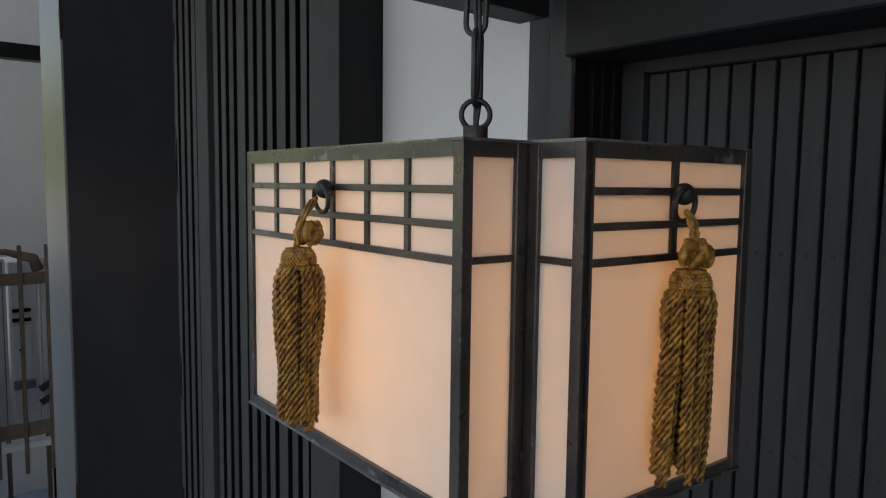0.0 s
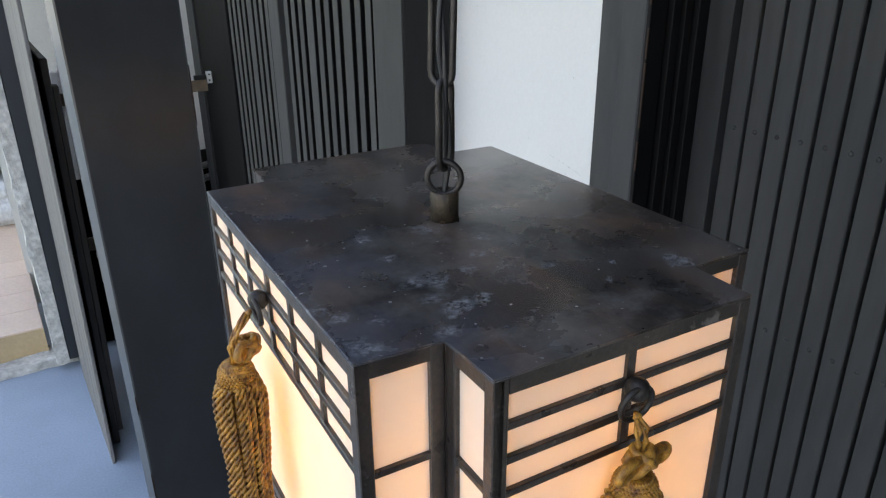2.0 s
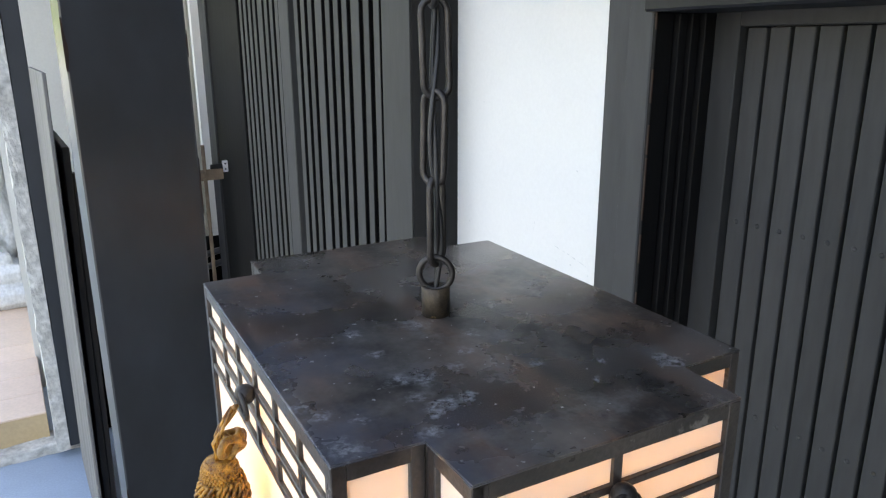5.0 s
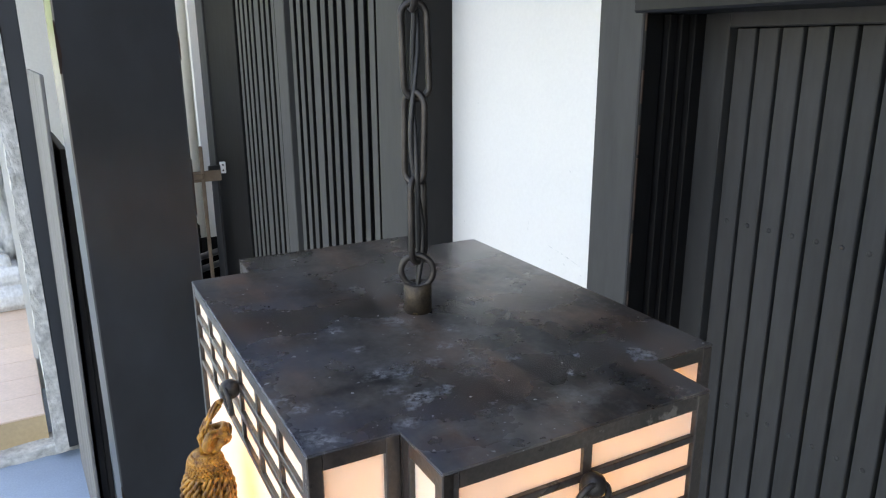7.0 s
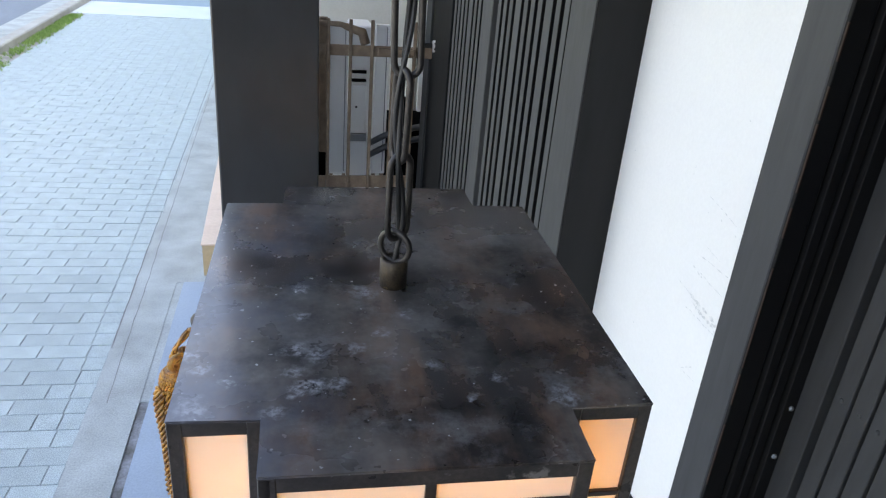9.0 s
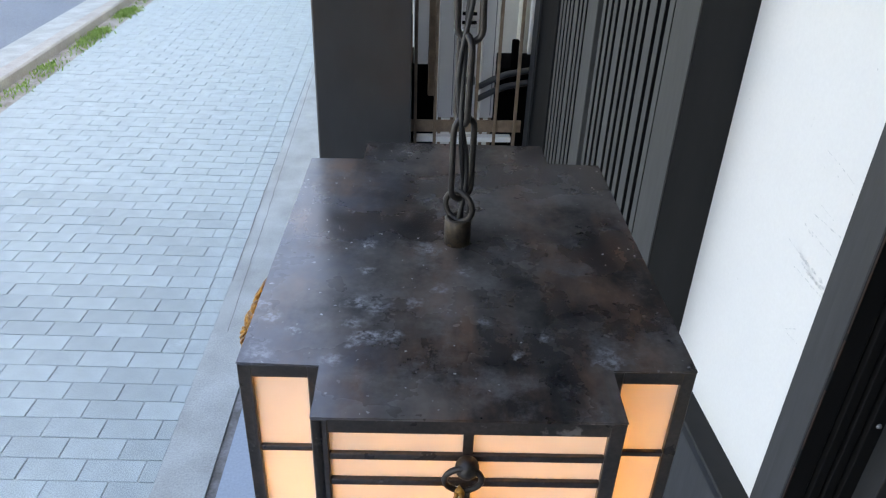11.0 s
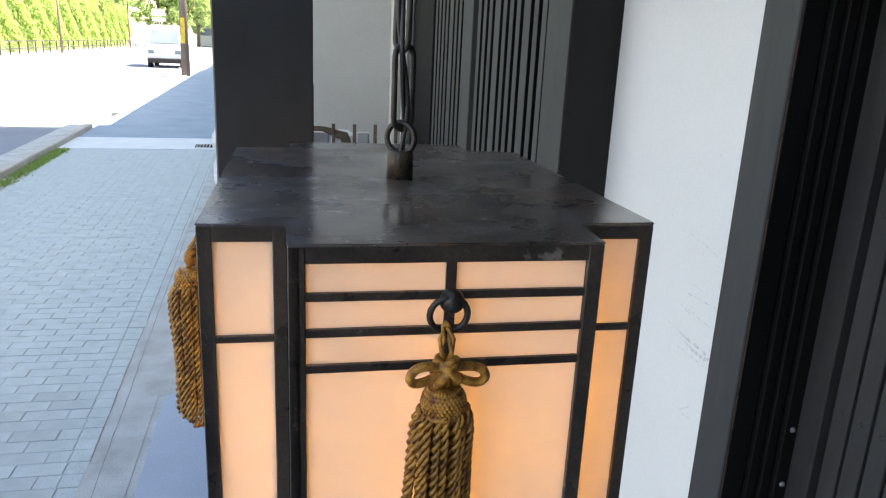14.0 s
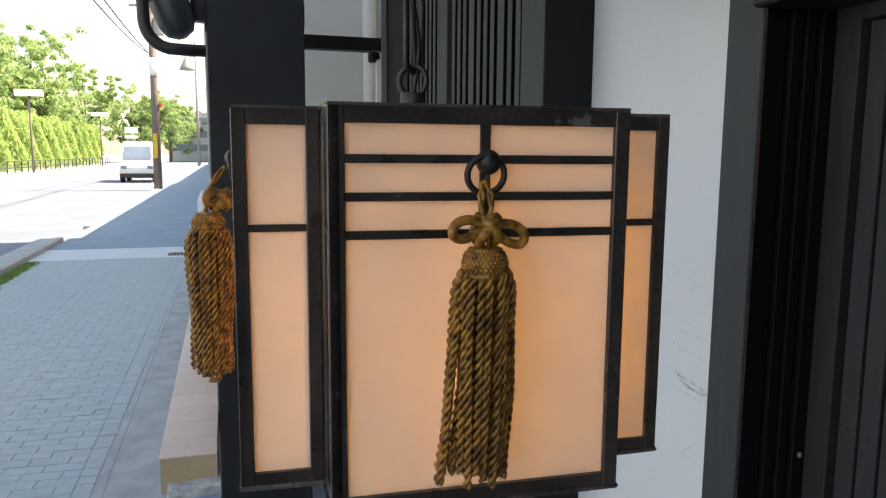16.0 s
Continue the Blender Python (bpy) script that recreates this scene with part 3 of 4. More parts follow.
def plank_door():
    ob = thing("door_1", "charcoal plank door with round nail heads", "door", (0.64, 0.0, 0.0), kind="structure")
    pitch, first, n = 0.0313, 0.3275, 30
    end = first - n * pitch
    part("frame_stile", boxes((-0.012, 0.03, first + 0.002, 0.3665, 0.0, 1.863), bevel=0.0015), PLANK_WOOD, ob)
    part("frame_stile", boxes((-0.012, 0.03, end - 0.06, end, 0.0, 1.863), bevel=0.0015), PLANK_WOOD, ob)
    part("top_rail", boxes((-0.012, 0.03, end, first + 0.002, 1.8445, 1.90), bevel=0.0015), PLANK_WOOD, ob)
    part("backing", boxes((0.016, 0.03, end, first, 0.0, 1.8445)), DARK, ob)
    plank = mesh_of(boxes((0.0, 0.015, -pitch + 0.0050, 0.0, 0.005, 1.8435), bevel=0.0012), "plank", PLANK_WOOD)
    nail = mesh_of(revolve(bmesh.new(), [(0.0034, 0), (0.0033, 0.0003), (0.0022, 0.0010), (0.0008, 0.0012)], 10), "nail", PLANK_WOOD, True)
    for k in range(n):
        y = first - 0.001 - k * pitch
        part("plank", plank, PLANK_WOOD, ob, at=(0, y, 0))
        for z in (1.599, 1.342, 0.6):
            p = part("nail", nail, PLANK_WOOD, ob)
            p.matrix_local = pose(0.0, y - pitch / 2 + 0.0025, z, 0, -90, 0)
    return ob


plank_door()
jamb = thing("door_jamb", "black grooved jamb with bright bolt heads", "jamb", (0.566, 0.3885, 0.0), kind="structure")
for x0, x1, d in ((-0.0265, 0.004, 0.006), (0.008, 0.022, 0.012), (0.026, 0.040, 0.016), (0.044, 0.0665, 0.022)):
    part("strip", boxes((x0, x1, -d, 0.0, 0.0, 1.8615), bevel=0.001), JAMB_BLACK, jamb)
BOLT = mesh_of(revolve(bmesh.new(), [(0.004, 0), (0.004, 0.001), (0.0026, 0.003), (0.001, 0.0034)], 12), "bolt", GREY_PIPE, True)
for x, z in ((0.055, 1.206), (0.055, 1.29), (0.056, 0.9)):
    b = part("bolt", BOLT, CHAIN, jamb, "shiny bolt head")
    b.matrix_local = pose(x, -0.0222, z, 90, 0, 0)

edge = thing("worn_post_edge", "bared reddish wood along the post corner", "worn edge", (0.5393, 0.3885, 0.0), kind="structure")
rnd = random.Random(12)
zz = 0.85
while zz < 1.86:
    long = rnd.uniform(0.03, 0.16)
    w = rnd.uniform(0.0006, 0.0014)
    part("chip", boxes((-0.0006, w, -0.0066, -0.004, zz, zz + long)), RED_EDGE, edge)
    zz += long + rnd.uniform(0.004, 0.05)

# scuffs and specks on the plaster
def scuff(y0, z0, y1, z1, width, seed=0):
    """A ragged streak from one point of the plaster to another, broken into short flecks."""
    rng = random.Random(seed)
    bm = bmesh.new()
    long = math.hypot(y1 - y0, z1 - z0)
    uy, uz = (y1 - y0) / long, (z1 - z0) / long
    at = 0.0
    while at < long:
        run = min(rng.uniform(0.004, 0.02), long - at + 0.001)
        off = rng.uniform(-0.3, 0.3) * width
        upper, lower = [], []
        for q in np.linspace(0, 1, 8):
            half = width * 0.5 * math.sin(math.pi * min(max(q, 0.04), 0.96)) * rng.uniform(0.45, 1.0)
            cy, cz = y0 + uy * (at + run * q) - uz * off, z0 + uz * (at + run * q) + uy * off
            upper.append(bm.verts.new((0, cy - uz * half, cz + uy * half)))
            lower.append(bm.verts.new((0, cy + uz * half, cz - uy * half)))
        for k in range(7):
            bm.faces.new((upper[k], upper[k + 1], lower[k + 1], lower[k]))
        at += run + rng.uniform(0.0, 0.006)
    ob = structure("scuff", bm, SMUDGE, "grey scuff mark on the white plaster", "scuff")
    ob.location.x = WALL - 0.0008


for k, mark in enumerate((
        (0.626, 1.500, 0.596, 1.4935, 0.002), (0.591, 1.494, 0.545, 1.482, 0.0025), (0.61, 1.404, 0.532, 1.404, 0.0025), (0.622, 1.380, 0.592, 1.373, 0.004), (0.60, 1.377, 0.535, 1.371, 0.0035),
        (0.652, 1.339, 0.58, 1.327, 0.0025), (0.612, 1.335, 0.524, 1.321, 0.009), (0.60, 1.322, 0.523, 1.312, 0.006), (0.616, 1.308, 0.523, 1.305, 0.003), (0.58, 1.317, 0.523, 1.319, 0.006),
        (0.60, 1.4235, 0.56, 1.418, 0.002), (0.586, 1.206, 0.558, 1.225, 0.003), (0.58, 1.204, 0.547, 1.206, 0.002), (0.68, 1.513, 0.677, 1.536, 0.0015))):
    scuff(*mark, seed=k)
for k, (y, z) in enumerate(((0.575, 1.630), (0.879, 1.488), (0.834, 1.722), (0.757, 1.188), (0.794, 1.177), (0.616, 1.473), (0.58, 1.475), (0.538, 1.467))):
    scuff(y, z, y + 0.003, z + 0.002, 0.003, 40 + k)

# ---- lantern ----
HX, NX, NF = 0.0916, 0.0583, 0.0569
Y0, Y1, YA, YB = -0.1214, 0.1408, -0.0917, 0.1111
TALL = 0.152
lantern = thing("hanging_lantern", "black iron lantern with glowing milky panes, hung on a chain", "lantern", (0, 0, 1.70), -3.0)
OUTLINE = [(-NX, Y0), (NF, Y0), (NF, YA), (HX, YA), (HX, YB), (NX, YB), (NX, Y1), (-NX, Y1), (-NX, YB), (-HX, YB), (-HX, YA), (-NX, YA)]


def plate(z0, z1, grow):
    bm = bmesh.new()
    pts = [(x + math.copysign(grow, x), y + math.copysign(grow, y - 0.0097)) for x, y in OUTLINE]
    low, high = ([bm.verts.new((x, y, z)) for x, y in pts] for z in (z0, z1))
    bm.faces.new(high), bm.faces.new(list(reversed(low)))
    for k in range(len(pts)):
        bm.faces.new((low[k], low[(k + 1) % len(pts)], high[(k + 1) % len(pts)], high[k]))
    bmesh.ops.bevel(bm, geom=bm.edges[:], offset=0.0005, segments=2, affect="EDGES")
    bm.normal_update()
    for f in bm.faces:
        f.material_index = int(0.2 < abs(f.normal.z) < 0.95)
    return bm


part("top_plate", plate(-0.0012, 0.0, 0.0001), IRON, lantern, "stained black sheet-iron top").data.materials.append(IRON_WORN)
part("bottom_plate", plate(-TALL, -TALL + 0.002, -0.0005), IRON, lantern).data.materials.append(IRON_WORN)


def side(a, c, columns):
    """One upright face from a to c, seen with its outside to the right of that line: rails, bars and panes."""
    a, c = Vector((*a, 0)), Vector((*c, 0))
    w = (c - a).length
    u = (c - a) / w
    turn = math.degrees(math.atan2(u.y, u.x))
    f = 0.0062 if w > 0.05 else 0.0056
    bars = [(-0.0180, -0.0211), (-0.0315, -0.0346), (-0.0452, -0.0483)] if w > 0.05 else [(-0.0452, -0.0480)]
    bm = bmesh.new()
    box(bm, 0.0002, f, 0.0002, 0.0045, -TALL, -0.0011, 0.0004), box(bm, w - f, w - 0.0002, 0.0001, 0.0045, -TALL, -0.0011, 0.0004)
    box(bm, f, w - f, 0.0003, 0.004, -0.0071, -0.0011), box(bm, f, w - f, 0.0003, 0.004, -TALL, -0.1452)
    for hi, lo in bars:
        box(bm, f, w - f, 0.0005, 0.0035, lo, hi, 0.0003)
    step, thick = (w - 2 * f) / columns, 0.0019 if columns == 2 else 0.0016
    for k in range(1, columns):
        box(bm, f + k * step - thick, f + k * step + thick, 0.0009, 0.0032, bars[-1][0], -0.0071)
    ob = part("side_frame", bm, IRON_FRAME, lantern)
    ob.matrix_local = pose(a.x, a.y, 0, 0, 0, turn)
    rows = [-0.0071] + [z for b in bars for z in b] + [-0.1452]
    for i in range(0, len(rows), 2):
        n = columns if i < len(rows) - 2 else 1
        for k in range(n):
            wide = (w - 2 * f) / n
            part("pane", boxes((f + k * wide - 0.0005, f + (k + 1) * wide + 0.0005 if k == n - 1 else f + (k + 1) * wide - 0.0002, 0.0024, 0.003, rows[i + 1] - 0.0006, rows[i] + 0.0006)), GLASS, ob, "glowing milky glass")


for k in range(12):
    a, c = OUTLINE[k], OUTLINE[(k + 1) % 12]
    w = math.dist(a, c)
    side(a, c, 2 if k in (0, 6) else 6 if k in (3, 9) else 1)
bm = bmesh.new()
revolve(bm, [(0.0068, -0.001), (0.0068, 0.0138), (0.0063, 0.0144), (0.0046, 0.0144), (0.0044, 0.010), (0.001, 0.010)], 24, (-0.002, 0.008, 0))
part("stud", bm, BRASS, lantern, "tarnished brass stud", True)
RINGPTS = [(0.0079 * math.cos(a), 0, 0.0079 * math.sin(a)) for a in np.linspace(0, 2 * math.pi, 32, endpoint=False)]
ring_top = part("ring", tube(bmesh.new(), RINGPTS, 0.00155, 10, True), CHAIN, lantern, "", True)
ring_top.matrix_local = pose(-0.002, 0.008, 0.0205, 0, 0, -35)
bm = revolve(bmesh.new(), [(0.004, -0.048), (0.010, -0.044), (0.012, -0.036), (0.012, 0.036), (0.010, 0.044), (0.004, 0.048)], 16)
bulb = part("bulb", bm, BULB, lantern, "lit warm tubular bulb", True)
bulb.matrix_local = pose(0.005, 0.004, -0.085, 0, 0, 0)
for x, y in ((-NX, YA), (NF, YA), (-NX, YB), (NX, YB)):
    part("inner_corner_post", boxes((x, x - math.copysign(0.0055, x), y, y - math.copysign(0.0055, y), -TALL + 0.002, -0.0013)), IRON_FRAME, lantern)
for x, y, rz, dx in ((0.0, Y0, 0, -0.0022), (-HX, 0.0097, -90, 0.0)):
    bm = bmesh.new()
    bmesh.ops.create_uvsphere(bm, u_segments=16, v_segments=12, radius=0.0046, matrix=Matrix.Translation((0, -0.003, 0)))
    p = part("knob", bm, CHAIN, lantern, "", True)
    p.matrix_local = pose(x + dx * 0.4, y, -0.0205, 0, 0, rz)
    pts = [(dx + 0.0069 * math.cos(a), -0.0046 - 0.0008 * math.sin(a), -0.0046 + 0.0066 * math.sin(a)) for a in np.linspace(0, 2 * math.pi, 28, endpoint=False)]
    p = part("tassel_ring", tube(bmesh.new(), pts, 0.0012, 8, True), CHAIN, lantern, "", True)
    p.matrix_local = pose(x, y, -0.0205, 0, 0, rz)


# ---- chain and cord ----
def link_mesh():
    pts = []
    half, r = 0.0151, 0.0058
    for s in (1, -1):
        for a in np.linspace(0, math.pi, 9):
            pts.append((s * r * math.cos(a), 0, s * (half + r * math.sin(a))))
    return mesh_of(tube(bmesh.new(), pts, 0.0016, 8, True), "link", CHAIN, True)


chain = thing("chain", "long black iron chain links holding the lantern", "chain", (-0.0015, 0.008, 1.70))
LINK = link_mesh()
z = 0.0459
k = 0
while z < 0.78:
    p = part("link", LINK, CHAIN, chain)
    p.matrix_local = pose(0.0006 * (-1) ** k, 0, z, 0, 2.0 * math.sin(k * 2.1), (28, -68, -20, 72, -12, 80)[k % 6])
    z, k = z + 0.0386, k + 1
cord = thing("power_cord", "twin black flex threaded through the chain", "cord", (-0.0015, 0.008, 1.70))
for s in (0, math.pi):
    pts = []
    for zz in np.arange(0.008, 0.90, 0.006):
        a = zz / 0.07 * 2 * math.pi
        wig = 0.0022 * min(1, zz / 0.03)
        pts.append((wig * math.sin(a * 0.63) + 0.0011 * math.cos(a * 0.8 + s), wig * math.cos(a * 0.5) + 0.0011 * math.sin(a * 0.8 + s), zz))
    part("wire", tube(bmesh.new(), pts, 0.00125, 7), RUBBER, cord, "", True)


# ---- tassels ----
def rope(bm, points, r, plies=2, lay=0.0072, sides=6):
    """Twisted cord: plies wound round the line of points."""
    pts = [Vector(p) for p in points]
    run = [0.0]
    for a, c in zip(pts, pts[1:]):
        run.append(run[-1] + (c - a).length)
    side = None
    frames = []
    for i, p in enumerate(pts):
        d = (pts[min(i + 1, len(pts) - 1)] - pts[max(i - 1, 0)]).normalized()
        side = (side - d * side.dot(d)) if side else d.orthogonal()
        side.normalize()
        frames.append((p, side.copy(), d.cross(side)))
    for j in range(plies):
        line = []
        for (p, s, u), t in zip(frames, run):
            a = 2 * math.pi * (t / lay + j / plies)
            line.append(p + (s * math.cos(a) + u * math.sin(a)) * r * 0.63)
        tube(bm, line, r * 0.52, sides)
    return bm


def loop_points(s, reach, high, droop, depth):
    """One ear of a bow: an egg-shaped loop out to the side s and back."""
    pts = []
    for a in np.linspace(0, 2 * math.pi, 26, endpoint=False):
        out = (1 - math.cos(a)) / 2
        pts.append((s * reach * out, -depth - 0.0009 * math.sin(a), high * math.sin(a) * (0.35 + 0.65 * out) - droop * out))
    return pts


def tassel(at, rz, label, seed, splay, lean, bow_turn, girth, ears, bow_back=0.0):
    rnd = random.Random(seed)
    ob = thing("tassel", label, "tassel", at, rz, "tassels on the lantern")
    bm = bmesh.new()
    for s in (-1, 1):
        rope(bm, [(s * 0.0008, 0.001 + lean, 0.0048), (s * 0.0017, -0.001 + lean * 0.85, 0.0012), (s * 0.0018, -0.0015 + lean * 0.5, -0.003), (s * 0.0012, -0.0012 + lean * 0.2, -0.0065), (s * 0.0008, -0.001, -0.0095), (s * 0.0014, -0.0008, -0.0185)], 0.0014, 2, 0.006)
    tube(bm, [(-0.0008, 0.001 + lean, 0.0048), (0, 0.0022 + lean, 0.0058), (0.0008, 0.001 + lean, 0.0048)], 0.0013, 7)
    part("hanging_loop", bm, GOLD, ob, "", True)
    bm = bmesh.new()
    for s, reach, droop in ears:
        pts = loop_points(s, reach, 0.0046, droop, 0.0022)
        tube(bm, pts, 0.00175, 9, True)
    tube(bm, [(-0.0036, -0.0030, 0.0026), (-0.0012, -0.0052, 0.0012), (0.0018, -0.0052, -0.0018), (0.0036, -0.0032, -0.0044), (0.0030, -0.0008, -0.0062)], 0.0017, 8)
    tube(bm, [(0.0034, -0.0030, 0.0030), (0.0012, -0.0046, 0.0020), (-0.0020, -0.0046, -0.0014), (-0.0038, -0.0030, -0.0044), (-0.0030, -0.0008, -0.0064)], 0.0017, 8)
    tube(bm, [(0.0034 * math.cos(a), -0.0012 - 0.0030 * math.sin(a), 0.0030 + 0.0006 * math.sin(2 * a)) for a in np.linspace(0, 2 * math.pi, 18, endpoint=False)], 0.0015, 7, True)
    tube(bm, [(-0.0030, 0.0012, 0.002), (-0.0035, 0.0026, -0.002), (-0.0022, 0.0022, -0.0062)], 0.0016, 7)
    tube(bm, [(0.0030, 0.0012, 0.002), (0.0035, 0.0026, -0.002), (0.0022, 0.0022, -0.0062)], 0.0016, 7)
    knot = part("bow_knot", bm, GOLD, ob, "", True)
    knot.matrix_local = pose(0, bow_back, -0.0094, 0, 0, bow_turn)
    bm = bmesh.new()
    prof = [(0.0025, -0.0168), (0.0052, -0.0172), (0.0070, -0.0188), (0.0077, -0.0210), (0.0079, -0.0236), (0.0075, -0.0260), (0.003, -0.0266)]
    revolve(bm, prof, 20)
    for row in range(7):
        for c in range(30):
            a = 2 * math.pi * (c + 0.5 * (row % 2)) / 30
            rr = (0.0056, 0.0067, 0.0074, 0.0077, 0.0079, 0.0078, 0.0076)[row]
            bmesh.ops.create_icosphere(bm, subdivisions=1, radius=0.00078, matrix=Matrix.Translation((rr * math.cos(a), rr * math.sin(a), -0.0178 - 0.0013 * row)))
    part("head", bm, GOLD, ob, "woven head with gold thread", True)
    bm = bmesh.new()
    tube(bm, [(0.0078 * math.cos(a), 0.0078 * math.sin(a), -0.0267) for a in np.linspace(0, 2 * math.pi, 28, endpoint=False)], 0.0011, 6, True)
    part("neck_band", bm, GOLD, ob, "", True)
    for ring_r, n in ((0.0104, 20), (0.0068, 11)):
        for c in range(n):
            a = 2 * math.pi * (c + rnd.uniform(-0.2, 0.2)) / n
            length = rnd.uniform(0.0715, 0.0785)
            spread = rnd.uniform(-0.0012, 0.0008)
            swing = (splay if math.cos(a) < -0.8 else 0.0) + rnd.uniform(-0.0006, 0.0006)
            wave = rnd.uniform(0, 6.28)
            pts = []
            for s in np.linspace(0, 1, 84):
                rr = ring_r * (0.80 + 0.24 * math.sin(min(1, s * 9) * math.pi / 2) - 0.07 * s) + spread * s + 0.0005 * math.sin(s * 8 + wave)
                rr *= 1 + girth * math.sin(min(1.0, 0.25 + s * 1.1) * math.pi)
                y = rr * math.sin(a) * 0.85
                pts.append((rr * math.cos(a) - swing * s * s - 0.0012 * s, y + 0.0005 * math.sin(s * 6 + wave) * s, -0.0257 - length * s))
            part("strand", rope(bmesh.new(), pts, 0.00152, 2, 0.0072, 6), GOLD, ob, "", True)
    return ob


C3, S3 = math.cos(radians(-3)), math.sin(radians(-3))


def on_lantern(x, y, z):
    return (x * C3 - y * S3, x * S3 + y * C3, 1.70 + z)


tassel(on_lantern(-0.0036, Y0 - 0.0095, -0.0335), -3, "golden brown rope tassel with bow knot, on the narrow lantern side", 3, 0.005, 0.001, 12, 0.0, ((-1, 0.0142, 0.0012), (1, 0.0150, 0.0048)))
tassel(on_lantern(-HX - 0.0165, 0.0097, -0.0310), -93, "golden brown rope tassel with bow knot, on the wide lantern side", 8, 0.002, 0.0070, 135, 0.14, ((-1, 0.0104, -0.0005), (1, 0.0062, 0.0020)), 0.0055)


# ---- alley, gate and plinth ----
GATE_Y = 2.65
gate = thing("metal_gate", "rusty brown metal bar gate across the alley", "gate", (0.0, GATE_Y, 0.0))
BAR = mesh_of(boxes((-0.0068, 0.0068, -0.006, 0.006, 0.60, 1.445), bevel=0.002), "bar", RUST)
for x in (-0.02, 0.066, 0.151, 0.239, 0.326, 0.413, 0.500):
    part("bar", BAR, RUST, gate, at=(x, 0, 0))
part("top_rail", boxes((-0.025, 0.575, 0.008, 0.016, 1.301, 1.344)), RUST, gate)
part("bottom_rail", boxes((-0.025, 0.53, 0.008, 0.016, 0.735, 0.788)), RUST, gate)
part("sill_channel", boxes((0.06, 0.49, 0.0, 0.04, 0.69, 0.715), bevel=0.003), WHITE_METAL, gate, "chipped white steel channel")
part("gate_latch", boxes((0.35, 0.50, -0.012, 0.007, 1.312, 1.338), bevel=0.003), RUST, gate, "rusty latch bar")
bm = bmesh.new()
tube(bm, [(0.06, 0.012, 1.418), (0.12, 0.012, 1.425), (0.2, 0.012, 1.422), (0.25, 0.012, 1.405), (0.285, 0.012, 1.395), (0.30, 0.012, 1.35)], [0.010, 0.010, 0.011, 0.016, 0.02, 0.02], 8)
part("hoop", bm, RUST, gate, "", True)
latch = thing("latch_plate", "small pale latch plate screwed to the black corner post", "latch", (0.588, 2.675, 1.350), kind="structure")
bm = boxes((-0.012, 0.012, -0.006, 0.003, -0.024, 0.024), bevel=0.003)
part("plate", bm, WHITE_METAL, latch)
part("bolt_rod", boxes((-0.06, -0.012, -0.012, 0.0, -0.022, 0.012), bevel=0.002), RUBBER, latch, "black sliding bolt")
for zz in (-0.011, 0.011):
    p = part("hole", revolve(bmesh.new(), [(0.004, 0), (0.0035, 0.0012)], 10), DARK, latch)
    p.matrix_local = pose(0, -0.0056, zz, 90, 0, 0)

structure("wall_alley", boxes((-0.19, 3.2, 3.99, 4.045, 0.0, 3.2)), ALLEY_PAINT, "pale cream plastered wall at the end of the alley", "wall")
structure("wall_alley_side", boxes((0.9, 0.95, 2.945, 3.985, 0.0, 0.6)), CREAM, "low cream side wall of the alley", "wall")
# Unseen block that keeps direct sun out of the alley.
structure("wall_alley_back", boxes((3.2, 6.0, 2.75, 4.05, 0.0, 11.0)), CREAM, "unseen tall block added to stop the sun behind the alley", "wall")
structure("alley_beam", boxes((-0.1, 0.82, 3.44, 3.52, 2.218, 2.285)), BLACK_WOOD, "black beam across the alley", "beam")
bm = boxes((0.64, 0.70, 3.40, 3.48, 2.16, 2.2175), bevel=0.01)
structure("beam_bracket", bm, BLACK_WOOD, "black bracket under the alley beam", "bracket")
bm = tube(bmesh.new(), [(0.742, 3.945, 0.0), (0.742, 3.945, 3.1)], 0.04, 12)
structure("drain_pipe", bm, CREAM, "cream upright drain pipe in the alley", "pipe", True)
structure("white_trim", boxes((0.674, 0.712, 3.4, 3.44, 0.88, 2.21)), WHITE_METAL, "white upright trim beside the drain pipe", "trim")
heater = thing("water_heater", "white enamelled water heater cabinet with slots", "water heater", (0.35, 3.25, 0.56))
part("body", boxes((-0.05, 0.06, 0.0, 0.22, 0.0, 0.77), bevel=0.008), WHITE_METAL, heater)
part("cover", boxes((-0.046, 0.03, -0.012, 0.0, 0.245, 0.49), bevel=0.004), WHITE_METAL, heater)
for zz in (0.505, 0.547):
    part("slot", boxes((-0.042, 0.028, -0.0145, 0.001, zz, zz + 0.014)), DARK, heater)
part("ledge", boxes((-0.048, 0.034, -0.03, 0.0, 0.21, 0.243)), GREY_PIPE, heater)
hole = part("screw", revolve(bmesh.new(), [(0.006, 0.0), (0.004, 0.002)], 10), DARK, heater)
hole.matrix_local = pose(-0.018, -0.0122, 0.38, 90, 0, 0)
panel = thing("white_panel", "white leaning panel with a dark gap below it", "panel", (0.125, 3.25, 0.862))
part("sheet", boxes((-0.05, 0.022, 0.0, 0.02, 0.0, 0.48), bevel=0.003), WHITE_METAL, panel)
part("edge", boxes((0.024, 0.066, -0.01, 0.03, -0.16, 0.5), bevel=0.004), RUST, panel, "grey weathered upright")
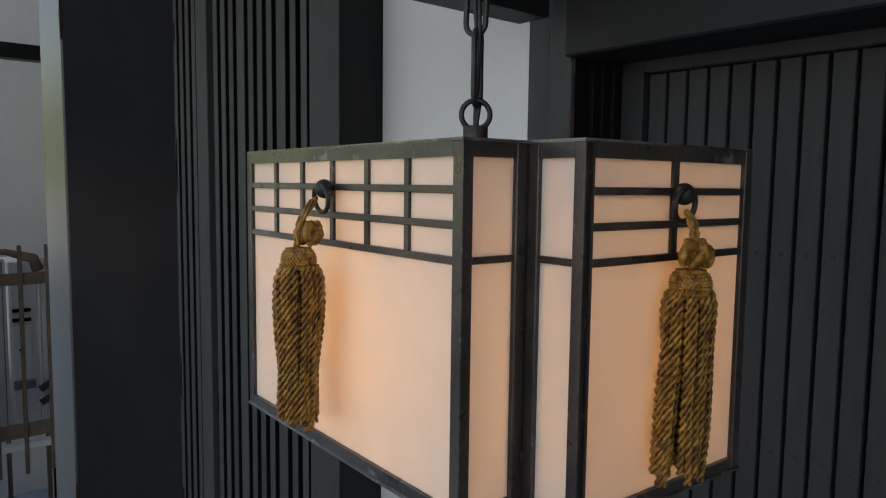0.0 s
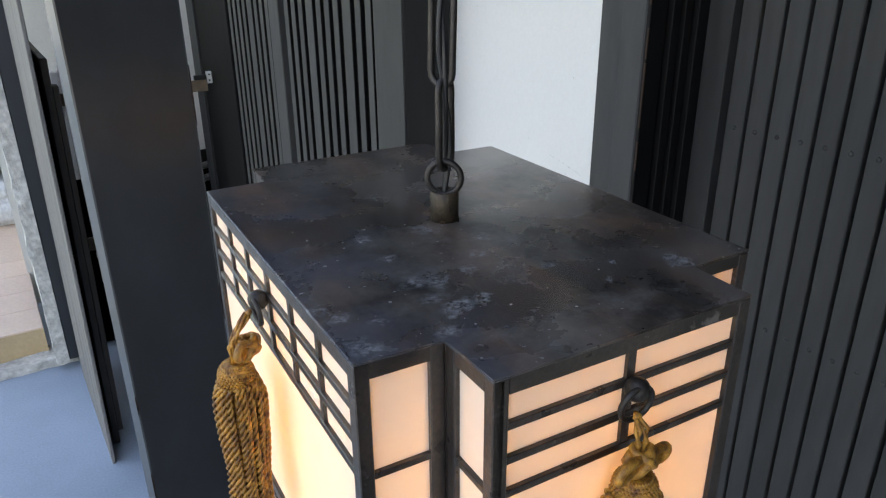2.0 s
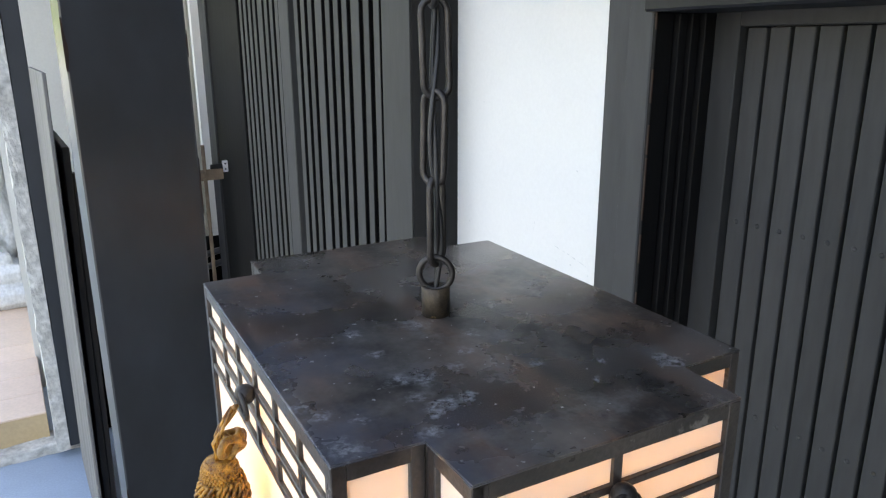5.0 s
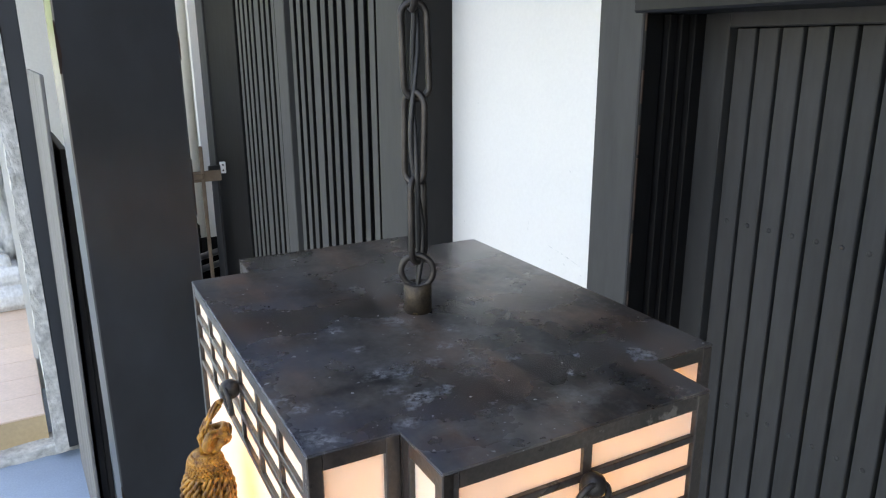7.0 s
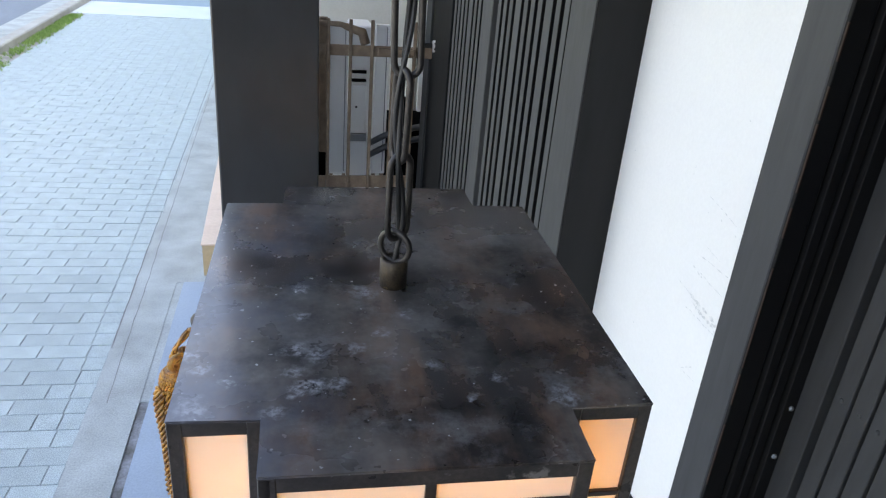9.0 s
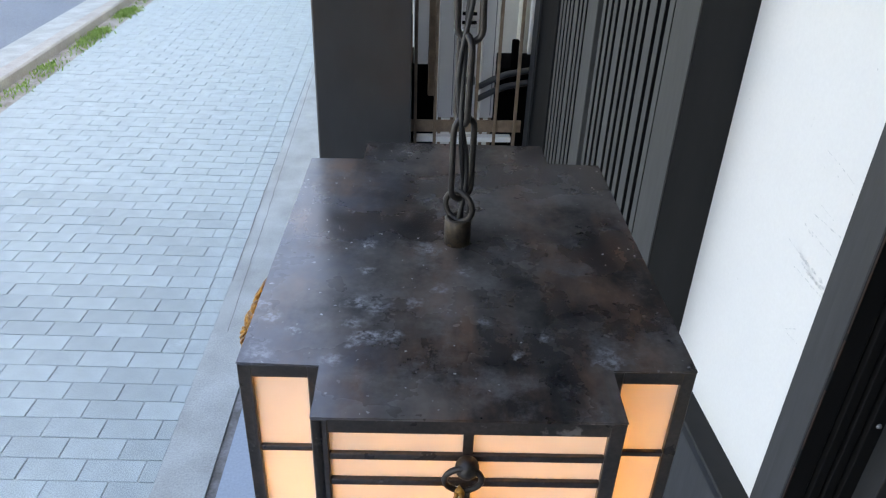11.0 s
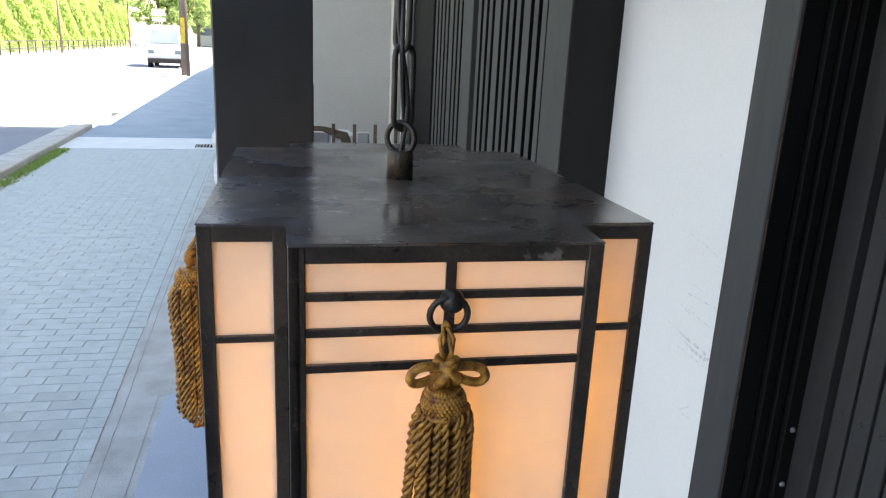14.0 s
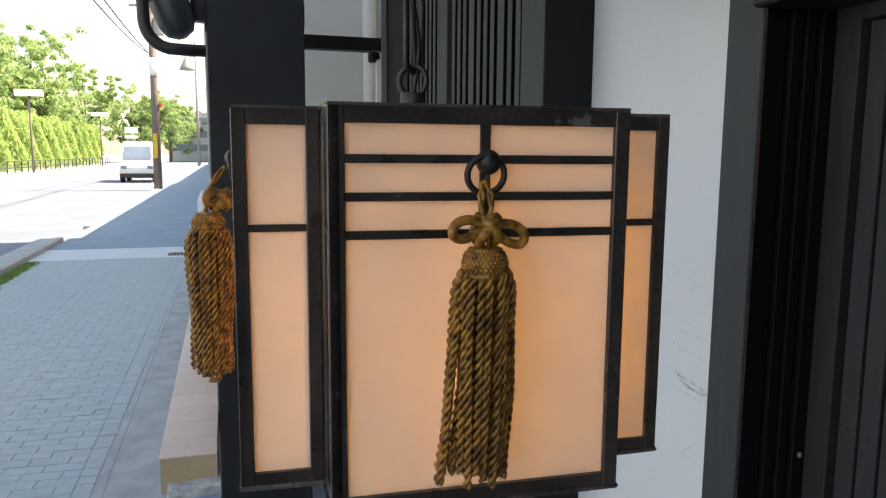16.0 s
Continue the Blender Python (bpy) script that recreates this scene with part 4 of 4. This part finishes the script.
for x, w, label in ((0.245, 0.088, "bluish white sheet-metal panel standing in the alley"), (0.455, 0.068, "narrow white sheet-metal panel beside the pipes")):
    ob = thing("steel_sheet", label, "panel", (x, 3.25, 0.0), group="steel sheets in the alley")
    part("sheet", boxes((-w / 2, w / 2, 0.0, 0.03, 0.585, 1.34), bevel=0.003), WHITE_METAL, ob)
    part("seam", boxes((w / 2 - 0.016, w / 2 - 0.012, -0.002, 0.001, 0.6, 1.33)), GREY_PIPE, ob)
    for sx in (-1, 1):
        part("leg", boxes((sx * (w / 2 - 0.012) - 0.008, sx * (w / 2 - 0.012) + 0.008, 0.004, 0.026, -0.004, 0.587)), RUST, ob)
# Plain near-black blocks behind the gate.
stack = thing("dark_blocks", "near-black blocks behind the gate", "timber", (0.62, 3.28, 0.0))
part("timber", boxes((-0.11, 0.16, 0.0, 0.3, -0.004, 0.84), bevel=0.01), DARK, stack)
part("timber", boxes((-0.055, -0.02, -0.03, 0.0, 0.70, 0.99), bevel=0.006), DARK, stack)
# This block paints in the dark gap under the white panel.
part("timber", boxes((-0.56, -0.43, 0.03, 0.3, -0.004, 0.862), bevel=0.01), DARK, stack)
bm = bmesh.new()
for dz, dy in ((0, 0), (0.058, 0.012)):
    tube(bm, [(0.40, 3.21 + dy, 0.70 + dz), (0.47, 3.2 + dy, 0.742 + dz), (0.54, 3.2 + dy, 0.77 + dz), (0.72, 3.2 + dy, 0.805 + dz)], 0.016, 10)
structure("slanting_pipes", bm, DARK_PIPE, "two dark grey slanting pipes in the alley", "pipe", True)

navy = thing("navy_post", "navy black panel post standing on pale mortar", "post", (-0.108, 3.13, 0.0), kind="structure")
part("shaft", boxes((0.0, 0.068, 0.0, 0.24, 0.05, 3.2), bevel=0.003), NAVY, navy)
bm = bmesh.new()
rnd = random.Random(5)
box(bm, -0.054, -0.001, -0.004, 0.235, 0.04, 3.2)
bmesh.ops.subdivide_edges(bm, edges=[e for e in bm.edges if abs(e.verts[0].co.z - e.verts[1].co.z) > 1], cuts=90)
bmesh.ops.subdivide_edges(bm, edges=[e for e in bm.edges if abs(e.verts[0].co.x - e.verts[1].co.x) > 0.02], cuts=3)
for v in bm.verts:
    k = noise.noise_vector(v.co * 9) * 0.008 + noise.noise_vector(v.co * 34) * 0.006
    v.co += Vector((k.x if v.co.x < -0.01 else 0, k.y if v.co.y < 0.1 else 0, 0))
part("rough_edge", bm, MORTAR, navy, "rough mortar edge")
bm = boxes((-0.31, 0.06, 0.06, 0.20, -0.01, 0.055))
bmesh.ops.subdivide_edges(bm, edges=bm.edges[:], cuts=6, use_grid_fill=True)
for v in bm.verts:
    v.co += noise.noise_vector(v.co * 18) * 0.014
part("mortar_foot", bm, MORTAR, navy, "lumpy mortar foot", True)

bd = thing("leaning_board", "tall grey weathered board leaning beside the alley", "board", (-0.062, 2.34, 0.0))
part("sheet", boxes((-0.006, 0.006, -0.045, 0.73, 0.0, 1.745), bevel=0.002), BOARD, bd)
bd.matrix_world = pose(-0.062, 2.34, 0.0, 0, 0.95, 0.3)
bd2 = thing("brown_board", "dark brown board standing behind the grey one", "board", (-0.028, 2.42, 0.0))
bd2.matrix_world = pose(-0.03, 2.42, 0.0, 0, 1.3, 0.3)
part("sheet", boxes((-0.012, 0.012, 0.0, 0.6, 0.0, 1.5), bevel=0.003), BROWN_BOARD, bd2)
part("cleat", boxes((0.012, 0.032, 0.01, 0.05, 0.05, 1.41), bevel=0.003), BROWN_BOARD, bd2)

plinth = thing("tiled_plinth", "low plinth of peach tiles with tan riser", "plinth", (-0.457, 3.262, 0.0), kind="structure")
part("riser", boxes((0.006, 0.275, 0.004, 6.0, -0.01, 0.1765)), TILE_SIDE, plinth, "tan tiled riser")
TILE_TOP = mesh_of(boxes((0.0, 0.275, 0.0, 0.2375, 0.177, 0.186), bevel=0.002), "tile", TILE)
for k in range(25):
    part("tile", TILE_TOP, TILE, plinth, at=(0, k * 0.24, 0))


def blob(bm, at, size, seed, amount=0.25, detail=3):
    made = bmesh.ops.create_icosphere(bm, subdivisions=detail, radius=1.0)
    for v in made["verts"]:
        n = noise.noise(v.co * 2.2 + Vector((seed, 0, 0)))
        v.co = Vector(at) + Vector((v.co.x * size[0], v.co.y * size[1], v.co.z * size[2])) * (1 + amount * n)


bm = bmesh.new()
box(bm, -0.12, 0.12, -0.2, 0.2, 0.0, 0.10, 0.03)
box(bm, -0.105, 0.105, -0.17, 0.18, 0.10, 0.19, 0.03)
for at, size in (
        ((0.04, 0.06, 0.30), (0.09, 0.12, 0.11)), ((0.01, 0.03, 0.40), (0.085, 0.11, 0.17)), ((-0.05, -0.02, 0.43), (0.07, 0.085, 0.10)),
        ((-0.05, -0.06, 0.28), (0.03, 0.035, 0.11)), ((-0.05, 0.05, 0.28), (0.03, 0.035, 0.11)), ((-0.08, -0.06, 0.21), (0.045, 0.035, 0.03)),
        ((-0.08, 0.05, 0.21), (0.045, 0.035, 0.03)), ((-0.02, -0.10, 0.215), (0.06, 0.035, 0.03)), ((-0.03, -0.01, 0.62), (0.075, 0.08, 0.085)),
        ((-0.09, -0.02, 0.59), (0.04, 0.05, 0.045)), ((0.03, 0.0, 0.60), (0.05, 0.08, 0.09)),
        ((-0.02, -0.05, 0.70), (0.03, 0.03, 0.04)), ((-0.02, 0.05, 0.70), (0.03, 0.03, 0.04)),
        ((0.01, 0.0, 0.75), (0.045, 0.05, 0.09)), ((0.08, 0.05, 0.52), (0.035, 0.05, 0.16))):
    blob(bm, at, size, at[2] * 10, 0.18)
statue = tagged(new("statue", mesh_of(bm, "statue", STONE, True)), "pale carved stone guardian figure on a block", "statue")
fuse = statue.modifiers.new("fuse", "REMESH")
fuse.mode, fuse.voxel_size, fuse.use_smooth_shade = "VOXEL", 0.007, True
statue.location, statue.scale = (-0.266, 5.12, 0.186), (0.9, 1.25, 1.47)

# conduit under the neighbour's eave
hose = thing("conduit_loop", "thick black conduit loop beside grey pipe ends", "conduit", (-0.30, 3.05, 2.085), kind="structure")
bm = bmesh.new()
turns = [(-0.115 + 0.115 * (1 - math.cos(a)), 0.0, 0.17 - 0.125 * math.sin(a)) for a in np.linspace(0, math.pi / 2, 12)]
tube(bm, [(-0.105, 0, 0.5), (-0.112, 0, 0.32), (-0.116, 0, 0.24)] + turns + [(0.08, 0, 0.042), (0.16, 0.06, 0.05), (0.19, 0.12, 0.06)], 0.026, 14)
part("hose", bm, RUBBER, hose, "", True)
bm = bmesh.new()
tube(bm, [(-0.06, 0.1, 0.46), (-0.02, 0.1, 0.27), (0.015, 0.1, 0.17), (0.03, 0.1, 0.125), (0.036, 0.1, 0.105)], [0.088, 0.088, 0.082, 0.06, 0.02], 20)
part("pipe_end", bm, DARK_PIPE, hose, "grey pipe end", True)
bm = bmesh.new()
tube(bm, [(0.12, 0.14, 0.55), (0.12, 0.14, 0.19)], 0.05, 16)
part("pipe_end", bm, DARK_PIPE, hose, "", True)
bm = bmesh.new()
tube(bm, [(-0.02 + 0.092 * math.cos(a) * 0.98, 0.1 + 0.092 * math.sin(a), 0.27 + 0.02 * math.cos(a)) for a in np.linspace(0, 2 * math.pi, 28, endpoint=False)], 0.006, 6, True)
part("pipe_band", bm, GREY_PIPE, hose, "", True)
part("bracket", boxes((-0.14, 0.2, 0.08, 0.16, 0.46, 0.52)), GREY_PIPE, hose)


# ---- street things far off ----
def utility_pole(x, y, h, r, mat, label, arms=True):
    ob = thing("utility_pole", label, "utility pole", (x, y, -0.06), group="utility poles")
    part("shaft", tube(bmesh.new(), [(0, 0, 0), (0, 0, h)], [r, r * 0.7], 14), mat, ob, "", True)
    if arms:
        for k, zz in enumerate((h - 0.5, h - 1.2)):
            part("crossarm", boxes((-0.9, 0.9, -0.05, 0.05, zz, zz + 0.1)), POLE_GREY, ob)
        part("transformer", revolve(bmesh.new(), [(0.22, h - 2.4), (0.24, h - 2.3), (0.24, h - 1.7), (0.2, h - 1.6)], 16, (0.3, 0, 0)), POLE_GREY, ob, "", True)
    return ob


pole = utility_pole(-3.09, 35.4, 9.4, 0.19, POLE_MAT, "brown painted utility pole with a yellow sign at the kerb")
part("sign", boxes((-0.12, 0.06, -0.23, -0.2, 1.5, 2.6)), YELLOW, pole, "yellow striped guard")
part("lamp", revolve(bmesh.new(), [(0.08, 3.8), (0.08, 3.95)], 12, (0.25, -0.1, 0)), RED_LIGHT, pole, "red lamp")
# White band painting the overexposed stretch of the pole; no fitting there.
part("sleeve", tube(bmesh.new(), [(0, 0, 5.2), (0, 0, 6.0)], 0.205, 14), VAN_WHITE, pole, "white band standing in for glare on the pole", True)
tall = utility_pole(-3.35, 100, 17.0, 0.2, POLE_GREY, "tall grey pole with a bell-shaped lamp", False)
part("lamp_shade", revolve(bmesh.new(), [(0.95, 12.3), (0.8, 12.7), (0.4, 13.5), (0.15, 14.1)], 16, (-1.1, 0, 0)), POLE_GREY, tall, "pale bell-shaped lamp", True)
part("bracket", boxes((-1.1, 0.05, -0.05, 0.05, 14.0, 14.12)), POLE_GREY, tall)
for x, y, h in ((-2.2, 118, 12.0), (-1.6, 140, 12.0)):
    utility_pole(x, y, h, 0.2, POLE_GREY, "grey concrete utility pole along the pavement")
for a, m, c in (((-3.2, 35.4, 6.1), (-3.23, 20, 5.58), (-3.3, 2, 6.2)), ((-3.1, 35.4, 6.0), (-2.96, 20, 5.59), (-2.9, 2, 6.1)), ((-3.9, 35.4, 8.4), (-4.4, 22, 7.2), (-4.6, 2, 7.6)), ((-3.2, 35.4, 5.9), (-3.2, 68, 7.2), (-3.3, 100, 11.0)), ((-3.2, 35.4, 7.6), (-3.3, 68, 8.6), (-3.3, 100, 12.0))):
    a, m, c = Vector(a), Vector(m), Vector(c)
    pts = [a * (1 - s) * (1 - 2 * s) + m * 4 * s * (1 - s) + c * s * (2 * s - 1) for s in np.linspace(0, 1, 20)]
    tagged(new("overhead_wire", mesh_of(tube(bmesh.new(), pts, 0.022, 5), "overhead_wire", RUBBER)), "black overhead wire between the utility poles", "wire", "overhead wires")


def street_lamp(x, y):
    ob = thing("street_lamp", "street lamp with a flat white head by the hedge", "street lamp", (x, y, -0.06), group="street lamps")
    part("pole", tube(bmesh.new(), [(0, 0, 0), (0, 0, 6.0)], 0.08, 10), POLE_MAT, ob, "", True)
    part("head", boxes((-1.0, 1.0, -0.2, 0.2, 6.0, 6.5), bevel=0.05), VAN_WHITE, ob)
    return ob


street_lamp(-14.5, 63.2)
street_lamp(-14.4, 96)
sign = thing("road_sign", "road sign of two pale boards on a post", "road sign", (-8.05, 70, -0.06))
part("post", tube(bmesh.new(), [(0, 0, 0), (0, 0, 4.0)], 0.05, 8), POLE_GREY, sign, "", True)
part("board", boxes((-0.55, 0.55, -0.08, -0.05, 3.42, 3.98), bevel=0.01), VAN_WHITE, sign)
part("board", boxes((-0.55, 0.55, -0.08, -0.05, 2.95, 3.25), bevel=0.01), VAN_WHITE, sign)

fence = thing("street_fence", "low dark railing along the opposite pavement", "fence", (-15.5, 20, -0.06))
for zz in (0.45, 0.95):
    part("rail", boxes((-0.03, 0.03, 0, 90, zz, zz + 0.07)), FENCE_MAT, fence)
POST = mesh_of(boxes((-0.04, 0.04, -0.04, 0.04, 0, 1.0)), "post", FENCE_MAT)
for k in range(46):
    part("post", POST, FENCE_MAT, fence, at=(0, k * 2.0, 0))
structure("pavement_opposite", boxes((-60, -10.3, -6, 400, -0.4, 0.03)), APRON, "pale pavement and verge on the opposite side", "pavement")


def hedge():
    rng = np.random.default_rng(4)
    n = 70000
    y = rng.uniform(18, 112, n)
    face = rng.random(n)
    z = rng.uniform(0.1, 1.0, n) ** 0.9 * (4.65 + 0.35 * np.sin(y * 0.7) + 0.25 * np.sin(y * 1.9))
    x = -16.6 - rng.uniform(0, 0.5, n) - 0.25 * np.sin(y * 1.3 + z * 2.0)
    top = face > 0.75
    x[top] = -16.6 - rng.uniform(0, 2.2, top.sum())
    z[top] = 4.65 + 0.35 * np.sin(y[top] * 0.7) + 0.25 * np.sin(y[top] * 1.9)
    nrm = np.stack([rng.normal(0.8, 0.5, n), rng.normal(-0.3, 0.6, n), rng.normal(0.4, 0.5, n)], 1)
    nrm /= np.linalg.norm(nrm, axis=1, keepdims=True)
    ob = new("hedge", quads("hedge", np.stack([x, y, z], 1), nrm, rng.uniform(0.14, 0.32, n), LEAF_HEDGE))
    tagged(ob, "tall sunlit green hedge along the opposite side", "hedge", kind="stuff")
    core = boxes((-18.6, -17.1, 18, 112, 0, 3.5))
    c = structure("hedge_core", core, LEAF_TREE, "dark inside of the hedge", "hedge")


hedge()


def tree(x, y, h, spread, seed, n=22000):
    rng = np.random.default_rng(seed)
    ob = thing("tree", "broad leafy street tree in full sun", "tree", (x, y, 0.0), group="trees behind the hedge")
    bm = bmesh.new()
    tube(bm, [(0, 0, 0), (0.1, 0, h * 0.25), (0, 0.1, h * 0.5), (0.1, 0, h * 0.8)], [0.3, 0.24, 0.16, 0.05], 9)
    lobes = []
    for k in range(20):
        a, r = rng.uniform(0, 6.28), spread * rng.uniform(0.25, 0.85)
        p = np.array([r * np.cos(a), r * np.sin(a), h * rng.uniform(0.32, 0.93)])
        lobes.append((p, spread * rng.uniform(0.28, 0.48)))
        tube(bm, [(0, 0.05, h * rng.uniform(0.25, 0.5)), tuple(p * (0.5, 0.5, 0.75)), tuple(p)], [0.12, 0.07, 0.02], 6)
    part("trunk", bm, BARK, ob, "", True)
    clumps = [(p + rng.normal(0, 1, 3) * r * (0.62, 0.62, 0.45), r * rng.uniform(0.22, 0.42)) for p, r in lobes for _ in range(9)]
    pick = rng.integers(0, len(clumps), n)
    d = rng.normal(0, 1, (n, 3))
    d /= np.linalg.norm(d, axis=1, keepdims=True)
    c = np.array([clumps[k][0] for k in pick]) + d * np.array([clumps[k][1] for k in pick])[:, None] * rng.uniform(0.3, 1.1, (n, 1)) * (1, 1, 0.7)
    nrm = d + rng.normal(0, 0.5, (n, 3))
    nrm /= np.linalg.norm(nrm, axis=1, keepdims=True)
    part("crown", quads("crown", c, nrm, rng.uniform(0.14, 0.36, n), LEAF_TREE, 0.8), LEAF_TREE, ob)


for k, (x, y, h, s) in enumerate(((-22.5, 80, 12.5, 4.8), (-22, 98, 16.5, 6.0), (-19, 114, 13.5, 5.0), (-21.5, 92, 11, 4.2), (-27, 85, 13.5, 5.5), (-9.5, 140, 12.0, 4.6), (-8, 152, 12, 4.5), (-11, 128, 10.5, 4.2), (-24, 66, 11.5, 4.5), (-14, 122, 11, 4.5))):
    tree(x, y, h, s, 20 + k)
for k, (x, y, w, h) in enumerate(((-6.0, 150, 9, 9.5), (2.0, 140, 6, 12))):
    b = thing("far_building", "pale grey building at the end of the street", "building", (x, y, 0), group="far buildings")
    part("wall", boxes((-w / 2, w / 2, 0, 12, 0, h)), FACADE, b)
    for r in range(3):
        part("window_band", boxes((-w / 2 + 0.6, w / 2 - 0.6, -0.05, 0.1, 2 + 2.6 * r, 3.3 + 2.6 * r)), CAR_GLASS, b)


def van(x, y):
    ob = thing("van", "white van on the sunlit street", "van", (x, y, -0.06))
    ob.scale = (1.28, 1.28, 1.28)
    prof = [(-0.0, 0.35), (-0.05, 0.75), (0.12, 1.0), (0.45, 1.68), (0.7, 1.84), (3.3, 1.86), (3.45, 1.6), (3.45, 0.35)]
    bm = bmesh.new()
    sides = [[bm.verts.new((s * (0.74 if z < 1.2 else 0.66), yy, z)) for yy, z in prof] for s in (-1, 1)]
    bm.faces.new(sides[0]), bm.faces.new(list(reversed(sides[1])))
    for k in range(len(prof)):
        j = (k + 1) % len(prof)
        bm.faces.new((sides[0][k], sides[0][j], sides[1][j], sides[1][k]))
    bmesh.ops.bevel(bm, geom=bm.edges[:], offset=0.05, segments=2, affect="EDGES")
    part("body", bm, VAN_WHITE, ob)
    bm = bmesh.new()
    vs = [bm.verts.new(p) for p in ((-0.6, 0.13, 1.06), (0.6, 0.13, 1.06), (0.54, 0.42, 1.62), (-0.54, 0.42, 1.62))]
    bm.faces.new(vs)
    bmesh.ops.translate(bm, verts=bm.verts, vec=(0, -0.02, 0.012))
    bmesh.ops.solidify(bm, geom=bm.faces[:], thickness=0.01)
    part("windscreen", bm, CAR_GLASS, ob)
    part("bumper", boxes((-0.73, 0.73, -0.1, 0.1, 0.22, 0.42), bevel=0.03), RUBBER, ob)
    for s in (-0.55, 0.55):
        part("headlight", boxes((s - 0.12, s + 0.12, -0.075, 0.0, 0.62, 0.78), bevel=0.02), CAR_GLASS, ob)
    for sx in (-0.68, 0.68):
        for yy in (0.55, 2.75):
            w = part("wheel", revolve(bmesh.new(), [(0.15, -0.09), (0.29, -0.09), (0.3, -0.06), (0.3, 0.06), (0.29, 0.09), (0.15, 0.09)], 20), RUBBER, ob)
            w.matrix_local = pose(sx, yy, 0.3, 0, 90, 0)


van(-4.95, 44.6)


def grass():
    rng = np.random.default_rng(9)
    pts = []
    for y0, n in ((5.3, 25), (5.9, 40), (6.7, 50), (7.1, 110), (8.05, 150), (8.9, 50), (9.5, 80), (10.0, 140), (10.5, 130), (11.0, 150), (11.5, 130)):
        for _ in range(4 * n):
            u, v = rng.normal(0, 1, 2)
            pts.append((KERB_X + 0.12 + 0.048 * u, y0 + 0.14 * v, 0.008 + 0.035 * math.exp(-(u * u + v * v) / 2) * rng.random()))
    for y in np.arange(3, 11.5, 0.09):
        pts.append((KERB_X + 0.03 + rng.uniform(0, 0.15), y, 0.01))
    pts = np.array(pts)
    nrm = rng.normal(0, 1, pts.shape) * (1, 1, 0.3)
    nrm /= np.linalg.norm(nrm, axis=1, keepdims=True)
    tagged(new("grass", quads("grass", pts, nrm, rng.uniform(0.018, 0.042, len(pts)), LEAF_GRASS, 0.4)), "tufts of green grass along the kerb", "grass", kind="stuff")


grass()
grate = thing("drain_grate", "steel drain grate with pale bars in the pavement", "grate", (-1.05, 12.15, 0.0), kind="structure")
part("pit", boxes((0.0, 0.36, 0.0, 0.35, 0.001, 0.004)), DARK, grate)
for k in range(7):
    part("bar", boxes((0.02 + 0.05 * k, 0.042 + 0.05 * k, 0.02, 0.33, 0.004, 0.012)), KERB, grate)


# ---- paving blocks ----
def paving():
    ob = thing("paving", "grey concrete paving blocks laid in running bond", "paving", (0, 0, 0), kind="structure")
    gap, course, tilt = 0.0034, 0.0955, math.atan(-0.062)
    ct, st = math.cos(tilt), math.sin(tilt)
    sizes = {w: mesh_of(boxes((-w + gap, 0, 0, course - gap, -0.03, 0.0), bevel=0.0024), "block", BRICK) for w in (0.2, 0.153, 0.057)}
    rnd = random.Random(2)
    verts, faces = [], []
    for row in range(-62, 124):
        y, x, first = 1.674 + (row - 17) * course, 0.0, (0.153, 0.057)[row % 2 == 0]
        foot = edge_x(y)
        strip = foot + 0.884 - 0.003 * (y - 2.0) if y > 1.95 else 0.0
        lead = [strip] + ([0.093] if row % 2 else []) if strip else [first]
        while x * ct > KERB_X + 0.21 - foot:
            w = lead.pop(0) if lead else min(0.2, x + (foot - KERB_X - 0.2) / ct)
            dz = rnd.uniform(-0.0015, 0.0015)
            px, py = foot + x * ct, y + x * st
            if py + 0.2 * abs(st) + course < 11.94 and w > 0.02:
                if 10 <= row < 36 and w in sizes:
                    p = part("block", sizes[w], BRICK, ob)
                    p.matrix_local = pose(px, py, dz, 0, 0, math.degrees(tilt))
                else:
                    b, k = 0.0024, len(verts)
                    for bx, by, bz in ((0, 0, -0.03), (0, 0, dz - b), (b, b, dz)):
                        x0, x1, y0, y1 = -w + gap + bx, -bx, by, course - gap - by
                        verts += [(px + u * ct - v * st, py + u * st + v * ct, bz) for u, v in ((x0, y0), (x1, y0), (x1, y1), (x0, y1))]
                    for a in (0, 4):
                        faces += [tuple(k + a + v for v in (j, (j + 1) % 4, (j + 1) % 4 + 4, j + 4)) for j in range(4)]
                    faces.append((k + 8, k + 9, k + 10, k + 11))
            x -= w
    me = bpy.data.meshes.new("blocks_beyond")
    me.from_pydata(verts, [], faces)
    me.materials.append(BRICK)
    tagged(part("blocks_beyond", me, BRICK, ob), kind="stuff")


paving()
